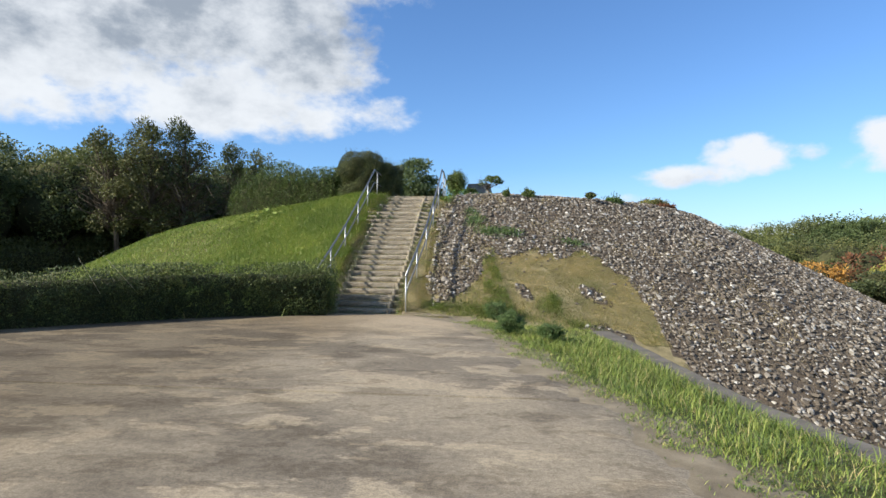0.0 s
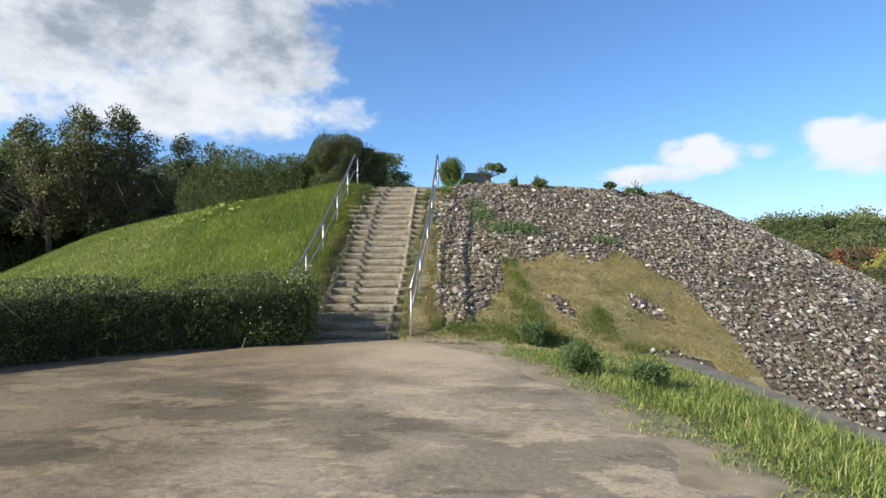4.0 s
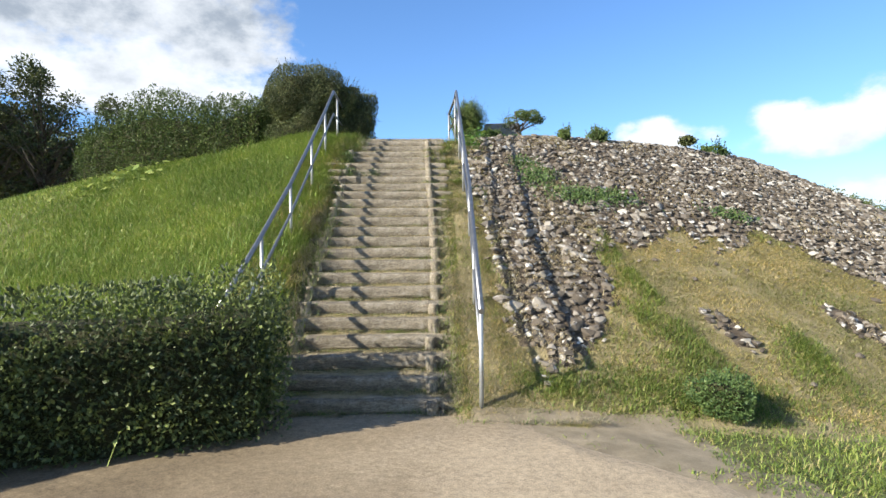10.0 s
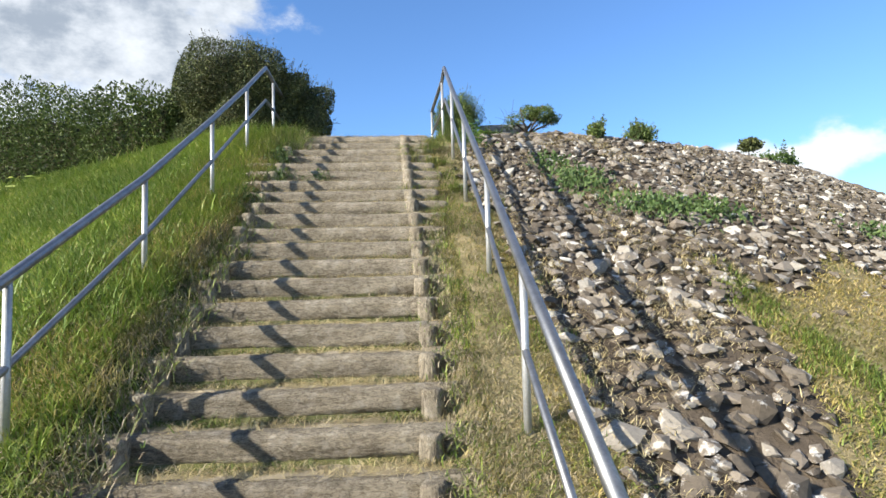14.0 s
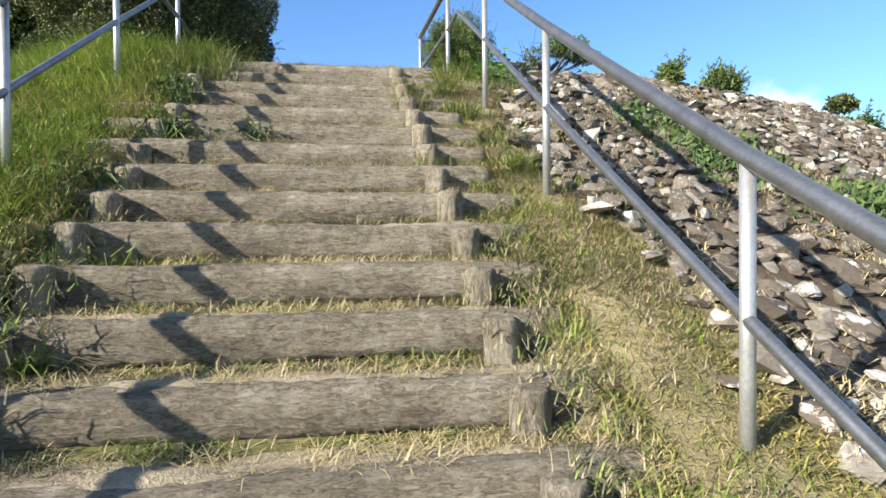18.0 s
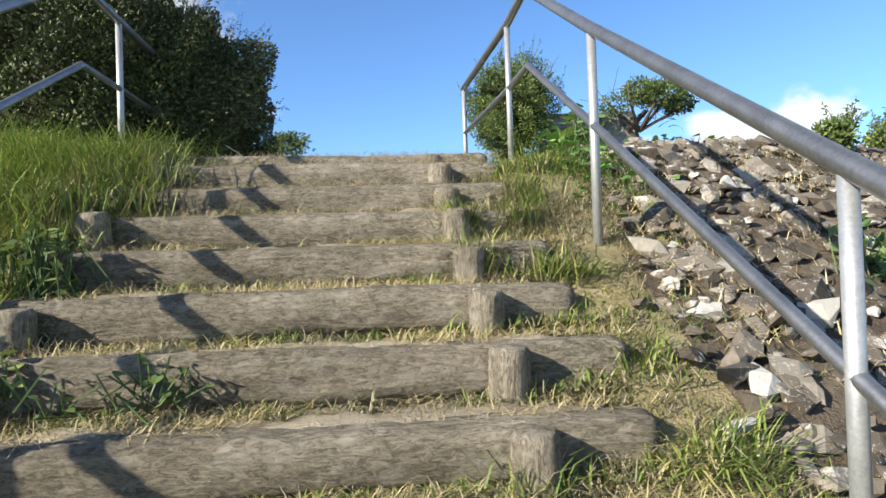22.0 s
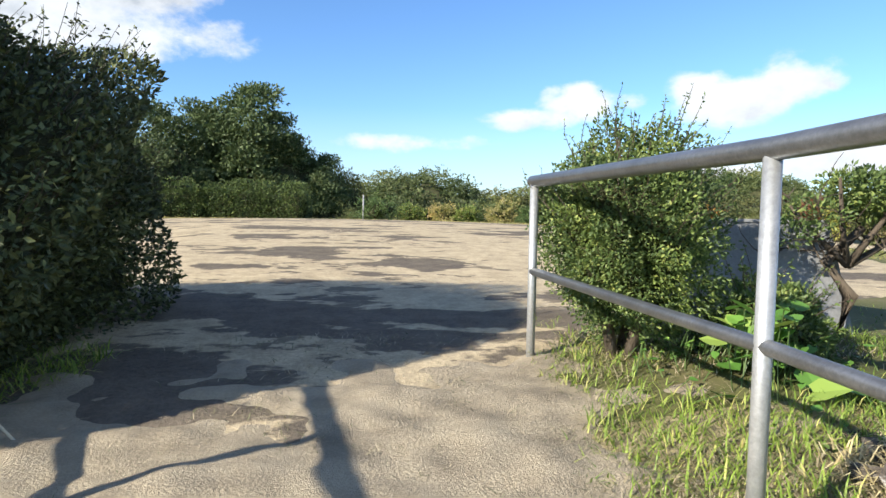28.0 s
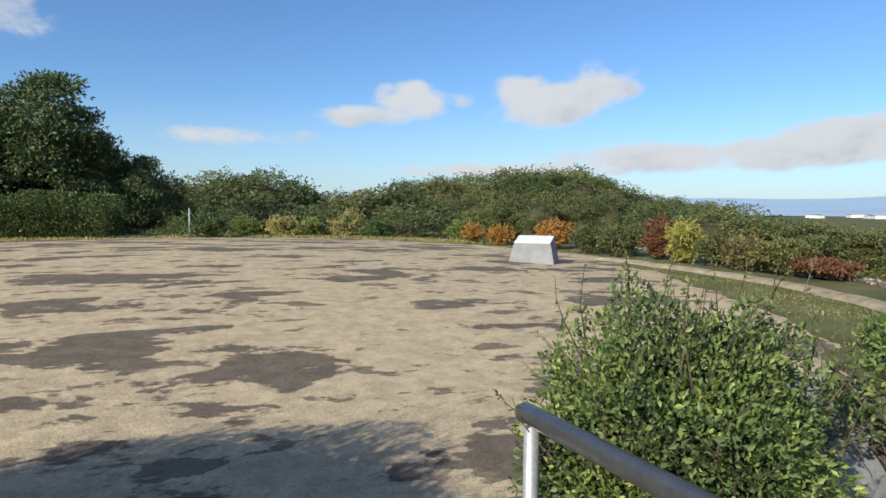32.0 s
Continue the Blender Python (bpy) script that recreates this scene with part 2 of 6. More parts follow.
# dusty concrete of the court, stained dark in patches that lie across the walk
def court_material():
    m, nt, b = principled("court_concrete")
    big = noise_tex(nt, 0.42, 9, 0.62, (0.8, 1.1, 1.0), distort=0.3)
    fine = noise_tex(nt, 75, 3, 0.7)
    col = mixc(nt, step_range(nt, big, 0.4, 0.6), (0.215, 0.186, 0.145), (0.325, 0.28, 0.21))
    # thin sand left in flat islands with a ragged rim
    isle = noise_tex(nt, 1.15, 11, 0.66, (0.7, 1.25, 1.0), distort=0.25)
    col = mixc(nt, mixf(nt, step_range(nt, isle, 0.53, 0.57), 0.75), col, (0.42, 0.355, 0.256))
    damp_n = noise_tex(nt, 1.6, 10, 0.68, (0.75, 1.3, 1.0), distort=0.4)
    col = mixc(nt, mixf(nt, step_range(nt, damp_n, 0.52, 0.59), 0.65), col, (0.62, 0.6, 0.58), "MULTIPLY")
    # sand washed down from the stairs
    tc = nt.nodes.new("ShaderNodeTexCoord")
    dist = nt.nodes.new("ShaderNodeVectorMath")
    dist.operation = "DISTANCE"
    nt.links.new(tc.outputs["Object"], dist.inputs[0])
    dist.inputs[1].default_value = (0.3, 0.6, 0)
    drift = nt.nodes.new("ShaderNodeMath")
    drift.operation = "MULTIPLY_ADD"
    nt.links.new(isle, drift.inputs[0])
    drift.inputs[1].default_value = -9.0
    nt.links.new(dist.outputs["Value"], drift.inputs[2])
    col = mixc(nt, mixf(nt, step_range(nt, drift.outputs[0], 1.6, -2.4), 0.85), col, (0.42, 0.345, 0.243))
    # damp dark side along the hedge
    sx = nt.nodes.new("ShaderNodeSeparateXYZ")
    nt.links.new(tc.outputs["Object"], sx.inputs[0])
    damp = nt.nodes.new("ShaderNodeMath")
    damp.operation = "MULTIPLY_ADD"
    nt.links.new(big, damp.inputs[0])
    damp.inputs[1].default_value = 7.0
    nt.links.new(sx.outputs[0], damp.inputs[2])
    col = mixc(nt, mixf(nt, step_range(nt, damp.outputs[0], 5.2, 1.2), 0.85), col, (0.53, 0.5, 0.45), "MULTIPLY")
    grit = noise_tex(nt, 16, 8, 0.75)
    col = mixc(nt, 0.8, col, ramp(nt, grit, [(0.36, (0.66, 0.65, 0.64)), (0.62, (1.14, 1.12, 1.1))]), "MULTIPLY")
    col = mixc(nt, 0.75, col, ramp(nt, fine, [(0.3, (0.45, 0.45, 0.45)), (0.7, (1.18, 1.18, 1.18))]), "MULTIPLY")
    nt.links.new(col, b.inputs["Base Color"])
    b.inputs["Roughness"].default_value, b.inputs["Specular IOR Level"].default_value = 0.95, 0.12
    bump(nt, b, fine, 0.6, 0.008)
    return m


# bare sandy summit with dark crusted patches
def summit_material():
    m, nt, b = principled("summit_sand")
    big = noise_tex(nt, 0.75, 10, 0.6, (0.8, 1.2, 1.0), distort=0.15)
    # more dark crust near the stairs' head, partly to deepen the bush's shade
    tc = nt.nodes.new("ShaderNodeTexCoord")
    sx = nt.nodes.new("ShaderNodeSeparateXYZ")
    nt.links.new(tc.outputs["Object"], sx.inputs[0])
    shade_crust = nt.nodes.new("ShaderNodeMath")
    shade_crust.operation = "MULTIPLY_ADD"
    nt.links.new(step_range(nt, sx.outputs[1], 15.5, 11.8), shade_crust.inputs[0])
    shade_crust.inputs[1].default_value = 0.065
    nt.links.new(big, shade_crust.inputs[2])
    far_side = nt.nodes.new("ShaderNodeMath")
    far_side.operation = "MULTIPLY_ADD"
    nt.links.new(step_range(nt, sx.outputs[1], 24.0, 33.0), far_side.inputs[0])
    far_side.inputs[1].default_value = 0.06
    nt.links.new(shade_crust.outputs[0], far_side.inputs[2])
    crust = step_range(nt, far_side.outputs[0], 0.55, 0.575)
    edge = noise_tex(nt, 2.1, 9, 0.62, (0.75, 1.2, 1.0), distort=0.1)
    crust2 = step_range(nt, edge, 0.575, 0.605)
    mid = noise_tex(nt, 5.0, 8, 0.7)
    fine = noise_tex(nt, 42, 4, 0.72)
    col = mixc(nt, crust, (0.5, 0.415, 0.285), (0.16, 0.135, 0.108))
    col = mixc(nt, mixf(nt, crust2, 0.85), col, (0.155, 0.13, 0.1))
    col = mixc(nt, 0.6, col, ramp(nt, mid, [(0.38, (0.62, 0.6, 0.58)), (0.6, (1.12, 1.1, 1.06))]), "MULTIPLY")
    col = mixc(nt, 0.6, col, ramp(nt, fine, [(0.3, (0.5, 0.5, 0.5)), (0.7, (1.15, 1.15, 1.12))]), "MULTIPLY")
    nt.links.new(col, b.inputs["Base Color"])
    b.inputs["Roughness"].default_value, b.inputs["Specular IOR Level"].default_value = 0.95, 0.12
    bump(nt, b, fine, 0.7, 0.012)
    return m


M_COURT = court_material()
M_SUMMIT = summit_material()
M_SOIL = surface("grassy_soil", [(0.3, (0.06, 0.07, 0.025)), (0.55, (0.12, 0.12, 0.045)), (0.75, (0.2, 0.165, 0.09))], 1.2)
# dense inner twigs, with the shade between leaves put into the dark colour
M_CORE = surface("twig_shade_core", [(0.3, (0.035, 0.04, 0.018)), (0.7, (0.075, 0.075, 0.034))], 5, 40, bump_s=1.0, bump_d=0.05)
M_STRAWSOIL = surface("straw_soil", [(0.3, (0.19, 0.165, 0.085)), (0.5, (0.31, 0.26, 0.14)), (0.72, (0.42, 0.35, 0.21))], 3.0, 60, bump_s=0.9, bump_d=0.03)
M_DIRT = surface("washed_dirt", [(0.3, (0.17, 0.14, 0.095)), (0.55, (0.27, 0.225, 0.155)), (0.75, (0.36, 0.3, 0.21))], 2.5, 60)
M_MOUNDSOIL = surface("mound_soil", [(0.3, (0.085, 0.066, 0.047)), (0.6, (0.15, 0.118, 0.085)), (0.8, (0.24, 0.2, 0.145))], 3.5, 50, bump_s=0.9, bump_d=0.03)
M_TREAD = surface("dry_tread", [(0.3, (0.27, 0.225, 0.16)), (0.5, (0.42, 0.355, 0.25)), (0.72, (0.55, 0.465, 0.33))], 4.0, 70, bump_s=1.0, bump_d=0.03)
M_LANDING = surface("landing_sand", [(0.3, (0.25, 0.208, 0.15)), (0.5, (0.38, 0.32, 0.23)), (0.72, (0.48, 0.405, 0.29))], 4.0, 90, bump_s=0.9, bump_d=0.014)
M_STEEL = surface("galvanised_steel", [(0.3, (0.22, 0.225, 0.23)), (0.7, (0.33, 0.335, 0.34))], 9, 90, rough=0.42, bump_s=0.05, bump_d=0.001, spec=0.5, metal=0.85)
# paler copy of the steel: the sun on the posts is put into it
M_POST_LIT = surface("sunlit_galvanised_post", [(0.3, (0.4, 0.41, 0.415)), (0.7, (0.53, 0.54, 0.545))], 9, 90, rough=0.45, bump_s=0.05, bump_d=0.001, spec=0.5, metal=0.6)
M_BLOCK = surface("cast_concrete", [(0.3, (0.27, 0.275, 0.28)), (0.7, (0.37, 0.375, 0.38))], 3, 60, rough=0.75, bump_s=0.25, bump_d=0.004)
M_PANEL = surface("pale_panel", [(0.3, (0.74, 0.75, 0.76)), (0.7, (0.82, 0.82, 0.82))], 3, 80, rough=0.3, bump_s=0.05, bump_d=0.001, spec=0.5)
M_KERB = surface("kerb_concrete", [(0.3, (0.11, 0.1, 0.085)), (0.7, (0.19, 0.172, 0.148))], 2.2, 50, bump_s=0.4, bump_d=0.006)
M_DRYSTALK = surface("dry_stalk", [(0.3, (0.5, 0.44, 0.32)), (0.7, (0.7, 0.64, 0.5))], 6, 60)
M_BARK = surface("bark", [(0.3, (0.06, 0.048, 0.036)), (0.7, (0.15, 0.12, 0.09))], 6, 60, bump_s=0.8, bump_d=0.02, stretch=(1, 1, 0.25))


def log_material(name, along, across, gain):
    m, nt, b = principled(name)
    tone = noise_tex(nt, 2.0, 5, 0.6)
    grain = noise_tex(nt, 14, 6, 0.7, (along, 1.0, across), distort=0.6)
    col = ramp(nt, tone, [(s, tuple(c * gain for c in rgb)) for s, rgb in ((0.3, (0.262, 0.228, 0.173)), (0.6, (0.37, 0.324, 0.248)), (0.8, (0.46, 0.408, 0.318)))])
    col = mixc(nt, 0.45, col, ramp(nt, grain, [(0.36, (0.3, 0.28, 0.27)), (0.58, (1.1, 1.1, 1.1))]), "MULTIPLY")
    fine = noise_tex(nt, 60, 8, 0.8, (min(1.0, along * 2.5), 1.0, min(1.0, across * 2.5)), distort=1.2)
    col = mixc(nt, 0.85, col, ramp(nt, fine, [(0.4, (0.3, 0.29, 0.28)), (0.58, (1.12, 1.12, 1.12))]), "MULTIPLY")
    pale = step_range(nt, noise_tex(nt, 9, 7, 0.7), 0.52, 0.66)
    col = mixc(nt, mixf(nt, pale, 0.4), col, (0.47 * gain, 0.43 * gain, 0.37 * gain))
    nt.links.new(col, b.inputs["Base Color"])
    b.inputs["Roughness"].default_value, b.inputs["Specular IOR Level"].default_value = 0.92, 0.15
    ad = nt.nodes.new("ShaderNodeMath")
    ad.operation = "ADD"
    nt.links.new(grain, ad.inputs[0])
    nt.links.new(mixf(nt, fine, 0.6), ad.inputs[1])
    bump(nt, b, ad.outputs[0], 1.0, 0.045)
    return m


def stone_material():
    m, nt, b = principled("cobble_stone")
    isl = random_of(nt)
    obj = random_of(nt, False)
    n = nt.nodes.new("ShaderNodeMath")
    n.operation = "FRACT"
    ad = nt.nodes.new("ShaderNodeMath")
    ad.operation = "ADD"
    nt.links.new(isl, ad.inputs[0])
    nt.links.new(obj, ad.inputs[1])
    nt.links.new(ad.outputs[0], n.inputs[0])
    col = ramp(nt, n.outputs[0], [(0.0, (0.08, 0.066, 0.05)), (0.5, (0.144, 0.12, 0.093)), (0.78, (0.218, 0.188, 0.152)), (0.93, (0.31, 0.283, 0.24)), (1.0, (0.55, 0.53, 0.48))])
    spots = noise_tex(nt, 6.5, 8, 0.72)
    lichen = step_range(nt, spots, 0.55, 0.62)
    col = mixc(nt, mixf(nt, lichen, 0.8), col, (0.57, 0.545, 0.5))
    fine = noise_tex(nt, 45, 4, 0.7)
    col = mixc(nt, 0.6, col, ramp(nt, fine, [(0.3, (0.5, 0.5, 0.5)), (0.7, (1.1, 1.1, 1.1))]), "MULTIPLY")
    nt.links.new(col, b.inputs["Base Color"])
    b.inputs["Roughness"].default_value, b.inputs["Specular IOR Level"].default_value = 0.9, 0.2
    bump(nt, b, fine, 0.6, 0.012)
    return m


M_LOG = log_material("moulded_log", 0.16, 1.0, 1.03)
M_STAKE = log_material("moulded_stake", 1.0, 0.12, 1.12)
M_DARKBLOCK = surface("dark_stone", [(0.3, (0.2, 0.205, 0.21)), (0.7, (0.29, 0.295, 0.3))], 3, 60, rough=0.7, bump_s=0.25, bump_d=0.004)
M_STONE = stone_material()
GREENS = [(0.0, (0.1, 0.165, 0.03)), (0.5, (0.19, 0.275, 0.05)), (0.82, (0.29, 0.36, 0.085)), (1.0, (0.46, 0.42, 0.18))]
DRIES = [(0.0, (0.36, 0.29, 0.14)), (0.5, (0.5, 0.41, 0.21)), (1.0, (0.62, 0.53, 0.31))]
M_GRASS = leafy("lawn_blades", GREENS, [(0.35, (0.75, 0.8, 0.75)), (0.65, (1.2, 1.15, 1.0))], scale=0.5)
M_VERGE = leafy("verge_blades", [(0.0, (0.075, 0.125, 0.028)), (0.4, (0.15, 0.22, 0.045)), (0.78, (0.27, 0.34, 0.08)), (0.92, (0.38, 0.38, 0.14)), (1.0, (0.46, 0.38, 0.2))], [(0.32, (0.7, 0.72, 0.7)), (0.68, (1.2, 1.12, 1.0))], scale=1.5)
M_DRYGRASS = leafy("dry_blades", DRIES, trans=0.2)
M_YELLOWGRASS = leafy("yellowing_blades", [(0.0, (0.17, 0.22, 0.05)), (0.3, (0.35, 0.32, 0.11)), (0.7, (0.49, 0.42, 0.18)), (1.0, (0.58, 0.5, 0.3))], [(0.36, (0.55, 0.62, 0.5)), (0.62, (1.15, 1.05, 0.95))], trans=0.25, scale=0.9)
M_HEDGE = leafy("hedge_leaves", [(0.0, (0.045, 0.066, 0.028)), (0.5, (0.08, 0.112, 0.042)), (0.85, (0.125, 0.165, 0.056)), (1.0, (0.24, 0.29, 0.09))], [(0.32, (0.42, 0.46, 0.5)), (0.68, (1.4, 1.3, 1.05))], spec=0.4, trans=0.2, scale=1.9)
M_MIXGRASS = leafy("mixed_blades", [(0.0, (0.09, 0.12, 0.04)), (0.3, (0.16, 0.15, 0.075)), (0.55, (0.27, 0.225, 0.14)), (1.0, (0.46, 0.385, 0.265))], trans=0.1)
M_DARKBUSH = leafy("dark_leaves", [(0.0, (0.05, 0.064, 0.028)), (0.6, (0.085, 0.108, 0.042)), (0.9, (0.14, 0.17, 0.066)), (1.0, (0.22, 0.24, 0.1))], [(0.34, (0.5, 0.52, 0.56)), (0.66, (1.15, 1.08, 0.95))], spec=0.25, trans=0.06, scale=2.2)
M_RIMHEDGE = leafy("rim_hedge_leaves", [(0.0, (0.05, 0.075, 0.028)), (0.6, (0.085, 0.125, 0.04)), (0.9, (0.13, 0.18, 0.055)), (1.0, (0.22, 0.27, 0.09))], [(0.35, (0.7, 0.72, 0.72)), (0.65, (1.2, 1.15, 1.0))], spec=0.25, trans=0.15, scale=1.4)
M_SHRUB = leafy("shrub_leaves", [(0.0, (0.066, 0.105, 0.034)), (0.6, (0.125, 0.185, 0.054)), (0.88, (0.19, 0.245, 0.075)), (1.0, (0.34, 0.38, 0.12))], [(0.35, (0.6, 0.66, 0.7)), (0.65, (1.25, 1.2, 1.0))], spec=0.45, trans=0.3, scale=3.0)
M_YOUNG = leafy("young_leaves", [(0.0, (0.14, 0.22, 0.05)), (0.6, (0.27, 0.34, 0.085)), (1.0, (0.46, 0.5, 0.15))], trans=0.35)
M_BROAD = leafy("broad_leaves", [(0.0, (0.07, 0.17, 0.03)), (0.7, (0.13, 0.27, 0.05)), (1.0, (0.28, 0.36, 0.08))], spec=0.4)
M_WEED = leafy("weed_leaves", [(0.0, (0.05, 0.095, 0.028)), (0.7, (0.095, 0.15, 0.045)), (1.0, (0.16, 0.22, 0.07))])
M_TREE = leafy("tree_leaves", [(0.0, (0.07, 0.095, 0.036)), (0.6, (0.12, 0.15, 0.056)), (1.0, (0.2, 0.225, 0.09))], trans=0.3, each=True)
M_TREE2 = leafy("olive_leaves", [(0.0, (0.062, 0.076, 0.03)), (0.6, (0.108, 0.124, 0.045)), (1.0, (0.18, 0.185, 0.075))], trans=0.2, each=True)
M_PINE = leafy("pine_needles", [(0.0, (0.05, 0.078, 0.028)), (1.0, (0.11, 0.15, 0.054))], trans=0.2)
M_ORANGE = leafy("orange_leaves", [(0.0, (0.22, 0.11, 0.03)), (0.5, (0.36, 0.19, 0.045)), (1.0, (0.5, 0.27, 0.06))])
M_RED = leafy("russet_leaves", [(0.0, (0.12, 0.045, 0.025)), (1.0, (0.2, 0.1, 0.05))])
M_DRYBUSH = leafy("browning_leaves", [(0.0, (0.09, 0.085, 0.035)), (0.6, (0.16, 0.135, 0.06)), (1.0, (0.24, 0.2, 0.09))])
M_YELLOW = leafy("yellow_leaves", [(0.0, (0.21, 0.22, 0.045)), (1.0, (0.38, 0.35, 0.085))])

# ---- small tools ----


def mesh_np(name, V, F, mat=None, smooth=False):
    """A mesh from an array of points and an array of faces of one size, or a list of such arrays."""
    me = bpy.data.meshes.new(name)
    V = np.asarray(V, np.float32)
    Fs = [np.asarray(f, np.int32) for f in (F if isinstance(F, list) else [F]) if len(f)]
    me.vertices.add(len(V))
    me.vertices.foreach_set("co", V.ravel())
    loops = np.concatenate([f.ravel() for f in Fs])
    sizes = np.concatenate([np.full(len(f), f.shape[1], np.int32) for f in Fs])
    me.loops.add(len(loops))
    me.loops.foreach_set("vertex_index", loops)
    me.polygons.add(len(sizes))
    me.polygons.foreach_set("loop_start", np.concatenate([[0], np.cumsum(sizes)[:-1]]).astype(np.int32))
    me.polygons.foreach_set("loop_total", sizes)
    me.polygons.foreach_set("use_smooth", np.full(len(sizes), bool(smooth)))
    me.update(calc_edges=True)
    if mat:
        me.materials.append(mat)
    return me


def mesh_bm(name, bm, mat=None, smooth=False):
    me = bpy.data.meshes.new(name)
    for f in bm.faces:
        f.smooth = bool(smooth)
    bm.to_mesh(me)
    bm.free()
    if mat:
        me.materials.append(mat)
    return me


GROWTH = {"foliage", "crown", "leafage", "shoot_growth", "stalk_growth", "twig_growth", "inner_mass"}


def part(name, data, parent=None, label="", at=None):
    ob = new(name, data)
    if parent is not None:
        ob.parent = parent
    if at is not None:
        ob.matrix_basis = at
    if label:
        ob["label"] = label
    if name in GROWTH:
        ob["kind"] = "stuff"
    return ob


def thing(name, label, category, at=None, group="", kind="", data=None):
    ob = new(name, data)
    if at is not None:
        ob.matrix_basis = at
    return tagged(ob, label, category, group, kind)


def tube(points, radius, sides=12, cap=True, taper=None):
    """A round bar along a bent line; its joints are mitred."""
    P = [Vector(p) for p in points]
    V, F = [], []
    up = Vector((0, 0, 1))
    for i, p in enumerate(P):
        a = (P[i] - P[i - 1]).normalized() if i else (P[1] - P[0]).normalized()
        b = (P[i + 1] - P[i]).normalized() if i < len(P) - 1 else a
        d = (a + b).normalized()
        side = d.cross(up)
        if side.length < 1e-3:
            side = Vector((1, 0, 0))
        side.normalize()
        top = side.cross(d).normalized()
        k = 1.0 / max(0.5, d.dot(a))
        r = radius if taper is None else radius + (taper - radius) * i / (len(P) - 1)
        for j in range(sides):
            t = 2 * math.pi * j / sides
            V.append(p + side * (math.cos(t) * r) + top * (math.sin(t) * r * k))
    for i in range(len(P) - 1):
        for j in range(sides):
            F.append((i * sides + j, i * sides + (j + 1) % sides, (i + 1) * sides + (j + 1) % sides, (i + 1) * sides + j))
    return np.array([tuple(v) for v in V]), np.array(F), [tuple(range(sides))[::-1], tuple((len(P) - 1) * sides + j for j in range(sides))] if cap else []


def tube_mesh(name, points, radius, mat, sides=12, taper=None):
    V, F, caps = tube(points, radius, sides, True, taper)
    me = mesh_np(name, V, [F, np.array(caps)], mat)
    me.polygons.foreach_set("use_smooth", np.array([True] * len(F) + [False] * 2))
    return me


rng = np.random.default_rng(5)
CX, CY, SLOPE, CONE0 = -1.5, 24.5, 0.5408, 13.06
TOP = 4.42


def soft_min(a, b, k):
    h = np.clip(0.5 + 0.5 * (b - a) / k, 0, 1)
    return b * (1 - h) + a * h - k * h * (1 - h)


def court_edge(y):
    """Where the court ends and the verge begins, on the side of the stones."""
    return np.interp(y, [-40, -12.5, -10, -8.7, -6.8, -5.5, -3.7, -2.8, -1.0, 0.3], [8.5, 5.2, 4.7, 4.45, 3.85, 3.55, 3.2, 2.9, 2.25, 1.1])


def kerb_x(y):
    """The kerb on the outer side of the verge."""
    return np.interp(y, [-40, -14, -10, -8.5, -7, -5, -2, 0.6, 6], [14, 8.6, 7.1, 6.6, 6.3, 6.1, 5.85, 5.6, 5.4])


def base_z(x, y):
    """The ground round the mound: level at the stairs, falling towards the walker's start and beyond the verge."""
    z = 0.022 * np.minimum(y, 0.0)
    e, k = court_edge(y), kerb_x(y)
    z = z - 0.33 * np.clip((x - e) / (k - e), 0, 1) - np.clip((x - k - 0.42) * 0.75, 0, 3.0)
    far = np.maximum(np.hypot(x, y - 5) - 45, 0)
    return z - np.minimum(far * 0.05, 6.0) * (x > -30)


def mound_z(x, y):
    r = np.hypot(x - CX, y - CY)
    d = np.maximum(-x - 2.8, 0)
    left = (1.5 * (1 - np.exp(-d / 3.2)) - 0.03 * d) * np.clip((30 - y) / 8, 0, 1)
    z = soft_min(CONE0 - SLOPE * r - left, TOP + 0.27 * np.maximum(1 - (r / 11.5) ** 2, 0) - 0.12 * np.minimum(d, 14) * np.clip((22 - y) / 6, 0, 1), 0.35)
    # the ramp from the last log up to the flat top
    w = np.clip((1.95 - np.abs(x + 0.8)) / 0.7, 0, 1) * np.clip((y - 8.2) / 0.3, 0, 1)
    ramp_z = np.interp(y, [8.5, 8.9, 9.5, 11.0, 13.0, 14.0], [4.19, 4.285, 4.32, 4.36, 4.42, 6.0])
    z = z + (np.minimum(z, ramp_z) - z) * w
    # the flight lies in a shallow trough worn into the upper slope
    return z - 0.11 * np.clip((y - 4.0) / 2.0, 0, 1) * np.clip((11.0 - y) / 2.0, 0, 1) * np.clip((2.9 - np.abs(x + 0.4)) / 1.3, 0, 1)


def ground_z(x, y):
    return np.maximum(base_z(x, y), mound_z(x, y))


